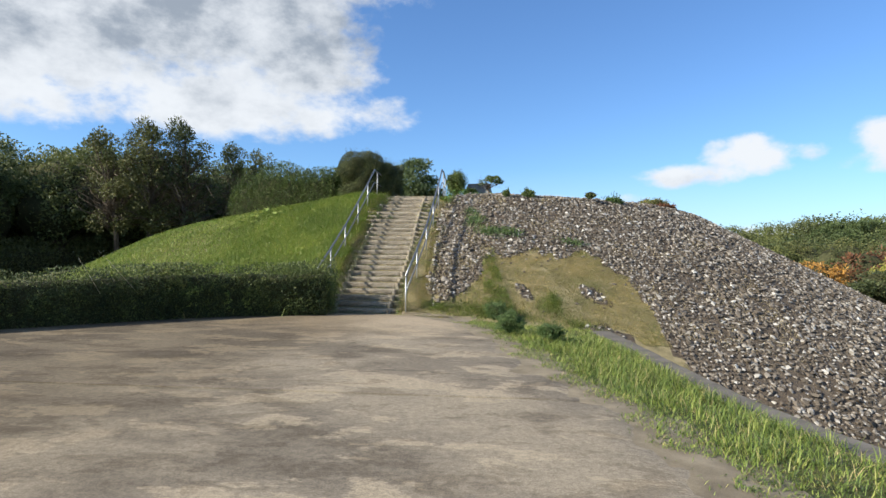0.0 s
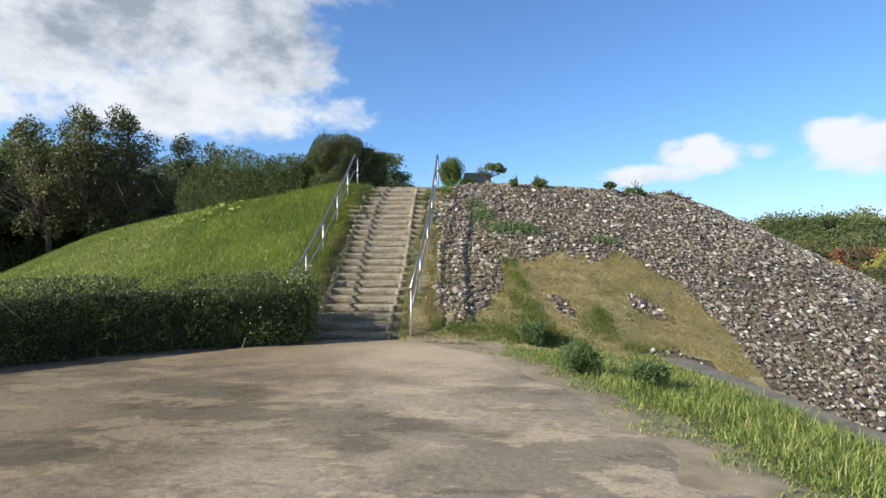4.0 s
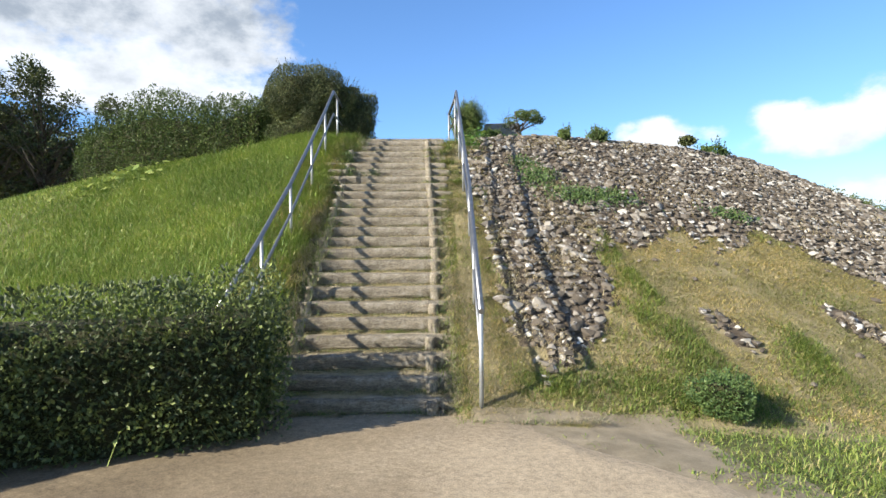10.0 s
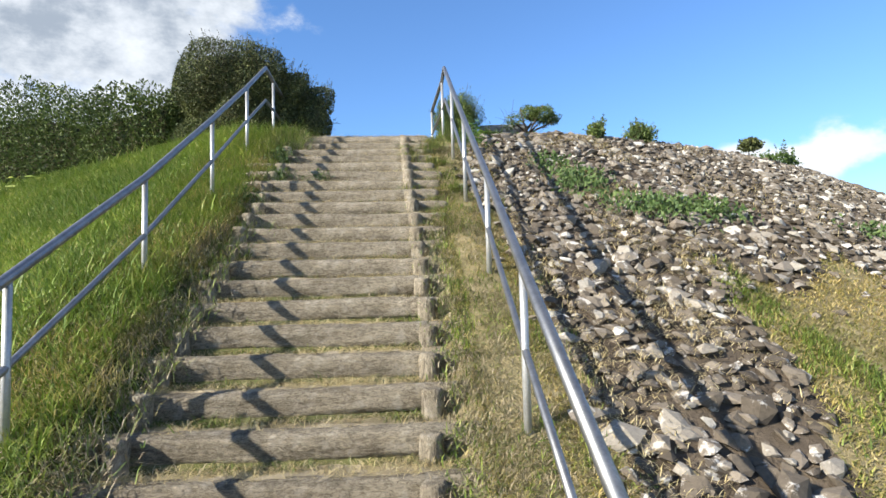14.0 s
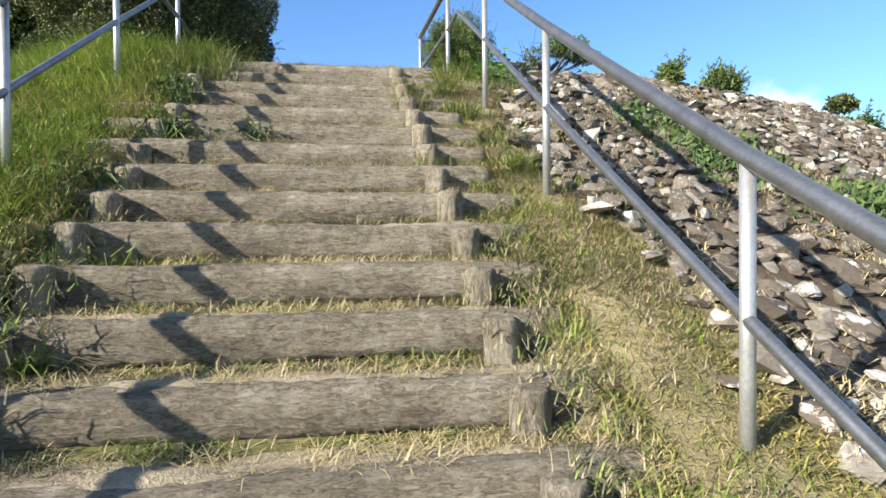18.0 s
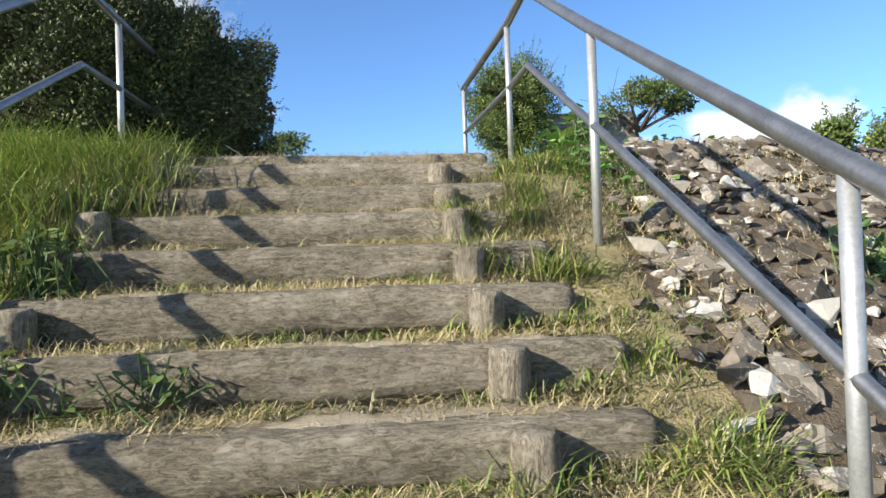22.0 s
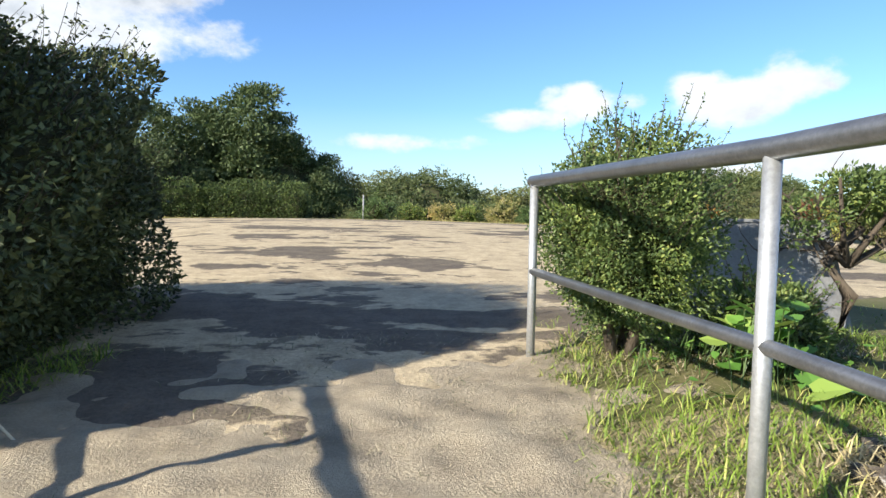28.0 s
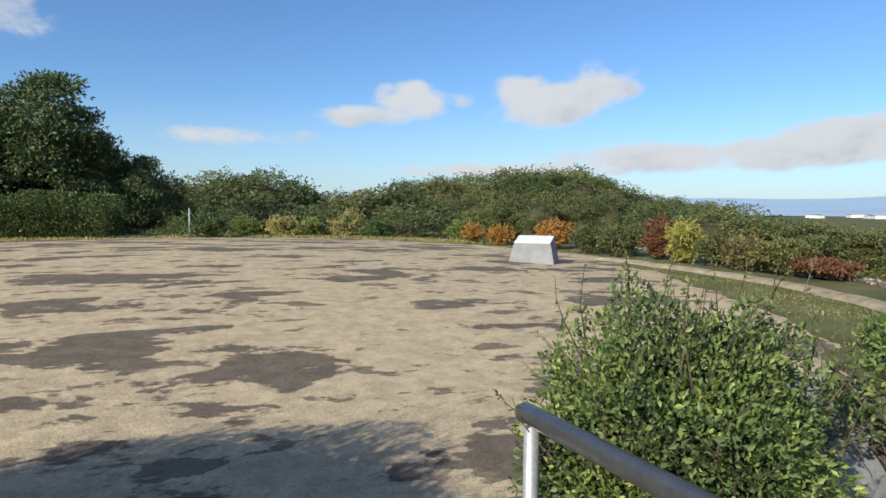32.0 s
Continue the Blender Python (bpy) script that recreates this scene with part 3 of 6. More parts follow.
def stony(x, y):
    """Whether the mound carries its facing of stones here."""
    r = np.hypot(x - CX, y - CY)
    grass = np.interp(x, [0.8, 1.3, 2.0, 2.35, 2.6, 4.0, 5.5, 6.3, 7.1, 7.5, 7.6, 8.2, 8.3], [1.9, 1.25, 1.6, 2.2, 4.1, 4.45, 5.0, 5.2, 4.0, 2.4, 1.2, -1.0, -9])
    grass = grass + 0.28 * np.sin(x * 3.7 + 1.4 * np.sin(y * 2.3)) + 0.22 * np.sin(x * 9.1 - y * 6.3)
    inside = (y > grass) | (np.hypot((x - 5.85) / 1.1, y - 2.6 + (x - 5.85) * 0.7) < 0.36) | (np.hypot((x - 3.78) / 0.75, y - 2.1 + (x - 3.78) * 0.9) < 0.36) | (np.hypot((x - 5.9) / 1.3, y - 0.55) < 0.5)
    return (x > np.interp(y, [5.4, 6.0, 7.0, 7.4, 9], [0.88, 0.68, 0.7, 0.85, 1.1])) & (r > 15.3) & (r < 29.5) & inside & (y < 34) & (mound_z(x, y) > base_z(x, y) - 0.1)


# ---- the ground, in one sheet to the horizon ----


def build_ground():
    a = np.concatenate([np.linspace(-14, 22, 121), [26, 32, 40, 52, 70, 100, 160, 300, 700, 1800, 4000]])
    xs = np.concatenate([[-4000, -1800, -700, -300, -160, -100, -70, -52, -40, -32, -26, -20, -17], a])
    ys = np.concatenate([[-4000, -1500, -500, -200, -100, -60, -45, -36, -30, -26], np.linspace(-23, 12, 118), np.linspace(12.6, 46, 56), [50, 56, 64, 76, 100, 150, 260, 500, 1200, 4000]])
    X, Y = np.meshgrid(xs, ys)
    Z = ground_z(X, Y) - 0.01
    # bedding under the stairs and the court
    flight = (X > -2.0) & (X < 0.28) & (Y > 0.3) & (Y < 9.0)
    Z = Z - 0.22 * flight
    n = len(xs)
    I = np.arange(len(ys) - 1)[:, None] * n + np.arange(n - 1)[None]
    F = np.stack([I, I + 1, I + n + 1, I + n], -1).reshape(-1, 4)
    me = mesh_np("ground", np.stack([X, Y, Z], -1).reshape(-1, 3), F, M_SOIL, True)
    me.materials.append(M_MOUNDSOIL)
    me.materials.append(M_STRAWSOIL)
    me.materials.append(M_DIRT)
    cx, cy = X[:-1, :-1] + 0.1, Y[:-1, :-1] + 0.1
    straw = (cx > 0.1) & (cx < 8.4) & ((cy < 5.6) | ((cx < 1.5) & (cy < 10))) & (mound_z(cx, cy) > base_z(cx, cy) - 0.15)
    dirt = (cx > court_edge(cy) - 1.2) & (cx < court_edge(cy) + 0.45) & (cy < 0.6) & (cy > -22) | (cx > 0.9) & (cx < 2.6) & (cy > -1.2) & (cy < 0.6)
    me.polygons.foreach_set("material_index", np.where(stony(cx, cy), 1, np.where(dirt, 3, np.where(straw, 2, 0))).astype(np.int32).ravel())
    me.update()
    tagged(new("ground", me), "grassy earth around and under the mound", "ground", kind="structure")


def build_court():
    """The concrete apron in front of the stairs: slabs with open joints, laid on the ground."""
    court = thing("pavement", "worn concrete court with sandy and dark stains", "pavement", kind="structure")
    cuts_y = [-34, -25, -17, -8.95, 0.74]
    for a in range(4):
        y0, y1 = cuts_y[a] + 0.03, cuts_y[a + 1] - 0.03
        ny, nx = 34, 110
        V, F = [], []
        for i in range(ny):
            y = y0 + (y1 - y0) * i / (ny - 1)
            xr = float(court_edge(y)) + 0.15 + 0.16 * noise.noise((0, y * 1.1, 3)) + 0.07 * noise.noise((0, y * 4.3, 9))
            xa, xb = float(np.interp(y, [-34, -12.5, -8.5, -5.3, -3.0, -1.3, -0.3, 0.12, 0.42], [-20, -16, -12, -9, -6.8, -5.2, -3.8, -2.5, -2.05])), xr
            for j in range(nx):
                x = xa + (max(xb, xa) - xa) * j / (nx - 1)
                z = float(base_z(np.float64(x), np.float64(y))) + 0.014 - 0.07 * min(1.0, max(0.0, (x - xr + 0.75 + 0.5 * noise.noise((x * 1.3, y * 1.3, 7)) + 0.25 * noise.noise((x * 4, y * 4, 2))) / 0.75)) + 0.006 * noise.noise((x * 0.7, y * 0.7, 0))
                if y > -0.6:
                    z += 0.02 * noise.noise((x * 2, y * 2, 1))
                V.append((x, y, z))
        for i in range(ny - 1):
            for j in range(nx - 1):
                F.append((i * nx + j, i * nx + j + 1, (i + 1) * nx + j + 1, (i + 1) * nx + j))
        n = len(V)
        rim = [j for j in range(nx)] + [i * nx + nx - 1 for i in range(1, ny)] + [(ny - 1) * nx + j for j in range(nx - 2, -1, -1)] + [i * nx for i in range(ny - 2, 0, -1)]
        m = len(rim)
        V += [V[k] for k in rim] + [(V[k][0], V[k][1], V[k][2] - 0.05) for k in rim]
        F += [(n + k, n + m + k, n + m + (k + 1) % m, n + (k + 1) % m) for k in range(m)]
        me = mesh_np("slab", V, np.array(F), M_COURT)
        me.polygons.foreach_set("use_smooth", np.array([True] * ((ny - 1) * (nx - 1)) + [False] * m))
        part("slab", me, court)


def sand_r(x, y):
    """How far the bare sand reaches from the middle of the top."""
    return np.interp(np.degrees(np.arctan2(y - CY, x - CX)), [-180, -110, -97, -93, -84, -79, -63, -50, -36, -17, 10, 60, 180], [12.6, 13.0, 13.4, 14.7, 14.7, 13.6, 13.5, 13.0, 12.1, 11.6, 12.0, 12.6, 12.6])


def build_summit():
    """The flat top of the mound: sand that thins out into the grass rim."""
    V, F = [], []
    rings, seg = 76, 480
    for i in range(rings + 1):
        for j in range(seg):
            t = 2 * math.pi * j / seg
            r = 15.4 * i / rings
            x, y = CX + r * math.cos(t), CY + r * math.sin(t)
            R = float(sand_r(x, y)) + 0.35 * noise.noise((x * 0.9, y * 0.9, 1.0)) + 0.16 * noise.noise((x * 3.1, y * 3.1, 4.0))
            k = min(1.0, max(0.0, (r - R + 0.25) / 0.5))
            V.append((x, y, float(mound_z(np.float64(x), np.float64(y))) + 0.022 - 0.09 * k + 0.006 * noise.noise((x * 1.7, y * 1.7, 8.0))))
    for i in range(rings):
        for j in range(seg):
            F.append((i * seg + j, (i + 1) * seg + j, (i + 1) * seg + (j + 1) % seg, i * seg + (j + 1) % seg))
    me = mesh_np("summit_floor", V, np.array(F), M_SUMMIT, True)
    tagged(new("summit_floor", me), "bare sandy top of the mound with dark patches", "floor", kind="structure")


def build_landing():
    """The trodden ramp between the last log and the flat top, worn into ridges and thinning out at its edges."""
    V, F = [], []
    nx, ny = 110, 150
    for b in range(ny):
        y = 8.5 + 3.35 * b / (ny - 1)
        for a in range(nx):
            x = -2.7 + 4.1 * a / (nx - 1)
            wob = 0.22 * noise.noise((x * 1.6, y * 1.6, 3.0)) + 0.12 * noise.noise((x * 5, y * 5, 6.0))
            right = float(np.interp(y, [8.2, 9, 10, 10.8, 12, 13], [0.25, 0.33, 0.5, 0.62, 0.95, 1.1]))
            left = float(np.interp(y, [8.2, 9.5, 10.5, 11.5, 13], [-2.1, -1.95, -1.75, -1.7, -2.2]))
            d = min(right - x, x - left, (10.7 - y) * 0.8) + wob
            k = min(1.0, max(0.0, (0.15 - d) / 0.4))
            rough = 0.034 * noise.noise((x * 2.0, y * 3.4, 2.0)) + 0.018 * noise.noise((x * 6, y * 8, 5.0)) + 0.004 * noise.noise((x * 17, y * 17, 9.0))
            fade = min(1.0, (12.0 - y) / 2.0)
            V.append((x, y, float(mound_z(np.float64(x), np.float64(y))) + 0.03 + rough * fade - 0.055 * k - 0.1 * max(0.0, 1 - b / 4) ** 2))
    for b in range(ny - 1):
        for a in range(nx - 1):
            F.append((b * nx + a, b * nx + a + 1, (b + 1) * nx + a + 1, (b + 1) * nx + a))
    tagged(new("landing", mesh_np("landing", V, np.array(F), M_LANDING, True)), "worn sandy ramp at the head of the stairs", "ground", kind="structure")


build_ground()
build_court()
build_summit()
build_landing()

# ---- the stairs ----
STEPS = 25


def step_y(i):
    """Middle of the log of step i; the pitch of the flight varies a little on the way up."""
    return float(np.interp(i, [0, 1, 8, 13, 16, 20, 25, 26], [0.49, 0.815, 3.09, 4.70, 5.61, 6.835, 8.53, 8.86]))


def step_z(i):
    """Top of the log of step i."""
    return float(np.interp(i, [0, 1, 8, 13, 20, 24, 25, 26], [-0.01, 0.16, 1.367, 2.23, 3.425, 4.1, 4.205, 4.3]))


def log_mesh(seed, length=2.4, r=0.075):
    """A moulded log lying across a step, squared off a little, with long bark furrows and worn ends."""
    V, F = [], []
    nx, nt_ = 110, 28
    for i in range(nx):
        u = i / (nx - 1)
        x = (u - 0.5) * length
        endk = 1 - 0.3 * max(0, 1 - min(u, 1 - u) * nx / 1.5)
        for j in range(nt_):
            t = 2 * math.pi * j / nt_
            c, sn = math.cos(t), math.sin(t)
            q = (abs(c) ** 4 + abs(sn) ** 4) ** (-1 / 4)
            k = 1 + 0.06 * noise.noise((x * 1.3, c * 2.5, seed * 7.1 + sn * 2.5)) + 0.1 * noise.noise((x * 3.2, c * 8.5, seed * 3 + sn * 8.5)) + 0.1 * noise.noise((x * 17, c * 8, seed + sn * 8))
            rr = r * k * endk * q
            V.append((x, c * rr * 0.95, sn * rr * (1.0 if sn > 0 else 1.2) + 0.01 * noise.noise((x * 1.1, seed * 3.3, 0))))
    for i in range(nx - 1):
        for j in range(nt_):
            F.append((i * nt_ + j, (i + 1) * nt_ + j, (i + 1) * nt_ + (j + 1) % nt_, i * nt_ + (j + 1) % nt_))
    me = mesh_np("riser_log", V, [np.array(F), np.array([tuple(range(nt_)), tuple((nx - 1) * nt_ + j for j in range(nt_))[::-1]])], M_LOG)
    me.polygons.foreach_set("use_smooth", np.array([True] * len(F) + [False] * 2))
    return me


def stake_mesh(seed, r=0.06, h=0.34):
    """A round moulded stake with bark grooves and a flat, slightly domed cut top."""
    n, V, F = 18, [], []
    lev = [0, 0.1, 0.2, 0.29, 0.327, 0.34]
    for l in lev:
        for j in range(n):
            t = 2 * math.pi * j / n
            g = 1 + 0.13 * (j % 2) + 0.09 * noise.noise((math.cos(t) * 3, math.sin(t) * 3, l * 6 + seed * 5))
            rr = r * (g if l < 0.33 else 0.9)
            V.append((math.cos(t) * rr, math.sin(t) * rr, l - h + 0.004 * noise.noise((t, l * 4, seed))))
    for i in range(len(lev) - 1):
        for j in range(n):
            F.append((i * n + j, i * n + (j + 1) % n, (i + 1) * n + (j + 1) % n, (i + 1) * n + j))
    V.append((0, 0, 0.006))
    top = np.array([((len(lev) - 1) * n + j, (len(lev) - 1) * n + (j + 1) % n, len(V) - 1) for j in range(n)])
    me = mesh_np("stake", V, [np.array(F), top], M_STAKE)
    me.polygons.foreach_set("use_smooth", np.array([True] * len(F) + [False] * n))
    return me


def tread_mesh(i):
    """The trodden earth behind one log, sagging a little and heaped against the next."""
    y0, y1 = step_y(i) - 0.035, (step_y(i + 1) - 0.02 if i < STEPS else step_y(i) + 0.25)
    nx, ny = 60, 10
    V, F = [], []
    for a in range(nx):
        x = -2.12 + 2.5 * a / (nx - 1)
        for b in range(ny):
            v = b / (ny - 1)
            y = y0 + (y1 - y0) * v
            edge = max(0, abs(x + 0.87) - 1.0)
            z = step_z(i) + 0.008 - 0.025 * v - 0.008 * math.sin(v * math.pi) + 0.02 * noise.noise((x * 3.1, y * 5, i)) + 0.014 * noise.noise((x * 11, y * 11, i)) + 0.007 * noise.noise((x * 26, y * 26, i)) - edge * edge * 2.2
            z -= (0.05 + 0.05 * noise.noise((x * 2.3, i * 3.7, 1.0))) * max(0.0, 1 - v * 5) ** 2
            V.append((x, y, z))
    # a fall in front, down to the step below
    base = len(V)
    for a in range(nx):
        x = V[a * ny][0]
        V.append((x, y0 + 0.03, V[a * ny][2] - 0.2))
    for a in range(nx - 1):
        for b in range(ny - 1):
            F.append((a * ny + b, (a + 1) * ny + b, (a + 1) * ny + b + 1, a * ny + b + 1))
        F.append((base + a, base + a + 1, (a + 1) * ny, a * ny))
    return mesh_np("tread", V, np.array(F), M_TREAD, True)


def build_stairs():
    st = thing("stairs", "long flight of moulded log steps with trodden earth treads", "stairs", kind="structure")
    logs = [log_mesh(s) for s in range(5)]
    stakes = [stake_mesh(s) for s in range(4)]
    for i in range(1, STEPS + 1):
        yaw = random.uniform(-0.5, 0.5)
        flip = 180 * (i % 2)
        part("riser_log", logs[i % 5], st, at=pose(-0.83 + random.uniform(-0.05, 0.05), step_y(i), step_z(i) - 0.078, random.uniform(-5, 5), random.uniform(-0.4, 0.4), yaw + flip))
        part("tread", tread_mesh(i), st)
        part("stake", stakes[i % 4], st, at=pose(float(np.interp(i, [1, 4, 8, 14, 17, 20, 25], [-0.03, -0.02, 0.05, 0.045, 0.006, -0.025, -0.025])) + random.uniform(-0.012, 0.012), step_y(i) - 0.122, step_z(i) - (0.012 if i < 23 else 0.035) + random.uniform(-0.018, 0.01), random.uniform(-3, 3), random.uniform(-3, 3), random.uniform(0, 360)))
        part("stake", stakes[(i + 2) % 4], st, at=pose(-1.64 + random.uniform(-0.03, 0.03), step_y(i) - 0.125, step_z(i) + random.uniform(-0.04, 0.015), random.uniform(-4, 4), random.uniform(-4, 4), random.uniform(0, 360)))
    return st


build_stairs()

# ---- handrails ----


def slope_line(y):
    return float(np.interp(y, [0.5, 8.3, 10.7], [0.14, 4.28, 4.42]))


def rail_z(y):
    """Height of the top rail, up to the bend at the head of the stairs."""
    return float(np.interp(y, [0.55, 2.28, 3.98, 5.75, 7.3, 8.48], [1.065, 1.88, 2.72, 3.70, 4.585, 5.29]))


def build_rail(x_of, label):
    rail = thing("handrail", label, "handrail", group="handrails of the stairs")
    ys = [0.62, 2.28, 3.98, 5.75, 7.30, 9.06, 10.74]
    MID = 0.46
    for y in ys:
        x = x_of(y)
        z = slope_line(y)
        top = rail_z(y) if y < 8 else 5.27
        part("post", tube_mesh("post", [(x, y, z - 0.25), (x, y, top - 0.01)], 0.0225, M_POST_LIT), rail)
    apex = 8.48
    line = [(x_of(y), y, rail_z(y)) for y in (0.55, *ys[1:5])] + [(x_of(apex), apex, 5.29), (x_of(9.05), 9.05, 5.275), (x_of(10.78), 10.78, 5.26)]
    part("top_rail", tube_mesh("top_rail", line, 0.03, M_STEEL, 14), rail)
    low = [(x_of(y), y, rail_z(y) - MID) for y in ys[:5]] + [(x_of(apex), apex, 4.78), (x_of(9.05), 9.05, 4.79), (x_of(10.73), 10.73, 4.80)]
    part("mid_rail", tube_mesh("mid_rail", low, 0.021, M_STEEL), rail)
    return rail


build_rail(lambda y: float(np.interp(y, [0.6, 4, 7.3, 9.05, 10.73], [0.47, 0.6, 0.63, 0.635, 0.55])), "galvanised steel tube handrail beside the stony slope")
build_rail(lambda y: -2.16, "galvanised steel tube handrail beside the grass slope")

# ---- leaves, blades and plants ----


def unit(v):
    return v / np.maximum(np.linalg.norm(v, axis=-1, keepdims=True), 1e-9)


def leaf_arrays(P, D, L, W):
    """Leaves as folded lozenges from P along D, of length L and width W."""
    n = len(P)
    side = unit(np.cross(D, rng.normal(size=(n, 3))))
    nor = np.cross(side, D)
    L, W = np.broadcast_to(L, n)[:, None], np.broadcast_to(W, n)[:, None]
    mid = P + D * L * 0.5
    V = np.stack([P, mid + side * W * 0.5 + nor * W * 0.15, P + D * L, mid - side * W * 0.5 + nor * W * 0.15], 1)
    F = np.arange(n * 4).reshape(n, 4)
    return V.reshape(-1, 3), F


def merge(blocks):
    V, F, o = [], [], 0
    for v, f in blocks:
        V.append(np.asarray(v, float))
        F.append(np.asarray(f) + o)
        o += len(v)
    return np.concatenate(V), np.concatenate(F)


def blades(x, y, z, length, width, lean=0.5, curl=0.5):
    """Grass blades, each three faces, bending over in its own direction."""
    n = len(x)
    a = rng.uniform(0, 2 * np.pi, n)
    d = np.stack([np.cos(a), np.sin(a), 0 * a], -1)
    s = np.stack([-np.sin(a), np.cos(a), 0 * a], -1)
    L = (length * rng.uniform(0.55, 1.3, n))[:, None]
    k = (lean * rng.uniform(0.4, 1.15, n))[:, None]
    w = (width * rng.uniform(0.7, 1.3, n))[:, None] * 0.5
    P = np.stack([x, y, z], -1)
    up = np.array([0, 0, 1.0])
    M = P + L * 0.55 * (up * np.maximum(1 - 0.3 * k, 0.12) + d * np.minimum(k * 0.5, 0.95))
    T = M + L * 0.5 * (up * np.maximum(1 - curl * k, -0.45) + d * np.minimum(k * 1.1, 1.0))
    V = np.stack([P - s * w, P + s * w, M + s * w * 0.8, M - s * w * 0.8, T], 1).reshape(-1, 3)
    b = np.arange(n)[:, None] * 5
    F = np.concatenate([b + [0, 1, 2], b + [0, 2, 3], b + [3, 2, 4]])
    return V, F


def lumps(D, seed, amp=0.16, k=3.0, waves=7):
    """A slow, uneven swelling over directions D."""
    r = np.random.default_rng(seed)
    out = np.ones(len(D))
    for i in range(waves):
        out = out + amp / (1 + 0.3 * i) * np.cos(D @ (r.normal(size=3) * (k + i * 0.9)) + r.uniform(0, 6.28))
    return out


def sphere_dirs(n):
    return unit(rng.normal(size=(n, 3)))


def blob_leaves(centre, radii, n, size, seed, amp=0.14, depth=0.35, droop=0.0, flat_bottom=None):
    D = sphere_dirs(n)
    R = lumps(D, seed, amp)
    u = 1 - depth * rng.uniform(0, 1, n) ** 1.6
    P = np.asarray(centre) + D * (R * u)[:, None] * np.asarray(radii)
    dirn = unit(D * 0.8 + rng.normal(size=(n, 3)) * 0.8 + np.array([0, 0, 0.25 - droop]))
    if flat_bottom is not None:
        keep = P[:, 2] > flat_bottom
        P, dirn = P[keep], dirn[keep]
    s = size * rng.uniform(0.65, 1.35, len(P))
    return leaf_arrays(P, dirn, s, s * 0.5)


def core_mesh(name, centre, radii, seed, k=0.8, mat=None, amp=0.14):
    bm = bmesh.new()
    bmesh.ops.create_icosphere(bm, subdivisions=3, radius=1)
    co = np.array([v.co for v in bm.verts])
    R = lumps(unit(co), seed, amp) * k
    co = unit(co) * R[:, None] * np.asarray(radii) + np.asarray(centre)
    for v, c in zip(bm.verts, co):
        v.co = c
    return mesh_bm(name, bm, mat or M_CORE, True)


def twig_arrays(starts, dirs, length, r0, bend=0.25, seg=4):
    """Thin three-sided twigs."""
    blocks = []
    for p, d in zip(starts, dirs):
        pts = [np.array(p)]
        dd = np.array(d)
        L = length * rng.uniform(0.6, 1.25)
        for i in range(seg):
            dd = unit(dd + rng.normal(size=3) * bend)
            pts.append(pts[-1] + dd * L / seg)
        V, F, _ = tube(pts, r0, 3, False, r0 * 0.25)
        blocks.append((V, F))
    return blocks


def sprigs(starts, dirs, length, r0, leaf, per=12):
    """Leafy shoots: the twigs, and their leaves."""
    tw, lv = [], []
    for p, d in zip(starts, dirs):
        pts = [np.array(p, float)]
        dd = np.array(d, float)
        L = length * rng.uniform(0.5, 1.3)
        for i in range(4):
            dd = unit(dd + rng.normal(size=3) * 0.16)
            pts.append(pts[-1] + dd * L / 4)
        V, F, _ = tube(pts, r0, 3, False, r0 * 0.3)
        tw.append((V, F))
        t = rng.uniform(0.1, 4, per)
        i = np.minimum(t.astype(int), 3)
        P = np.array(pts)[i] + (np.array(pts)[i + 1] - np.array(pts)[i]) * (t - i)[:, None]
        lv.append(leaf_arrays(P, unit(rng.normal(size=(per, 3)) + dd * 0.7), leaf * rng.uniform(0.6, 1.2, per), leaf * 0.45))
    return tw, lv


# ---- the stone facing ----


def stone_shape(seed):
    """A cobble with broken faces: a rounded block, cut by a few planes."""
    r = np.random.default_rng(seed)
    bm = bmesh.new()
    bmesh.ops.create_icosphere(bm, subdivisions=1, radius=1)
    co = np.array([v.co for v in bm.verts])
    F = np.array([[v.index for v in f.verts] for f in bm.faces])
    bm.free()
    for _ in range(11):
        nrm = unit(r.normal(size=3))
        h = r.uniform(0.32, 0.7)
        d = co @ nrm
        co = co - np.outer(np.maximum(d - h, 0), nrm)
    co = co * np.array([1.2, r.uniform(0.75, 1.0), r.uniform(0.42, 0.66)]) + r.normal(size=co.shape) * 0.035
    return co, F


STONE_SHAPES = [stone_shape(s) for s in range(14)]


def slope_frame(x, y):
    """Two directions along the mound's side, and its normal."""
    out = np.array([x - CX, y - CY, 0.0])
    out /= np.linalg.norm(out)
    n = unit(out * SLOPE + np.array([0, 0, 1.0]))
    a = np.array([-out[1], out[0], 0])
    return a, np.cross(n, a), n


def stone_matrix(x, y, s):
    a, b, n = slope_frame(x, y)
    t = rng.uniform(0, 2 * np.pi)
    tilt = rng.normal(size=3) * 0.17
    nn = unit(n + tilt)
    u = unit(np.cross(nn, a * np.cos(t) + b * np.sin(t)))
    v = np.cross(nn, u)
    R = np.stack([u, v, nn], 1) * s
    p = np.array([x, y, float(mound_z(np.float64(x), np.float64(y)))]) + n * s * rng.uniform(-0.08, 0.24)
    return R, p


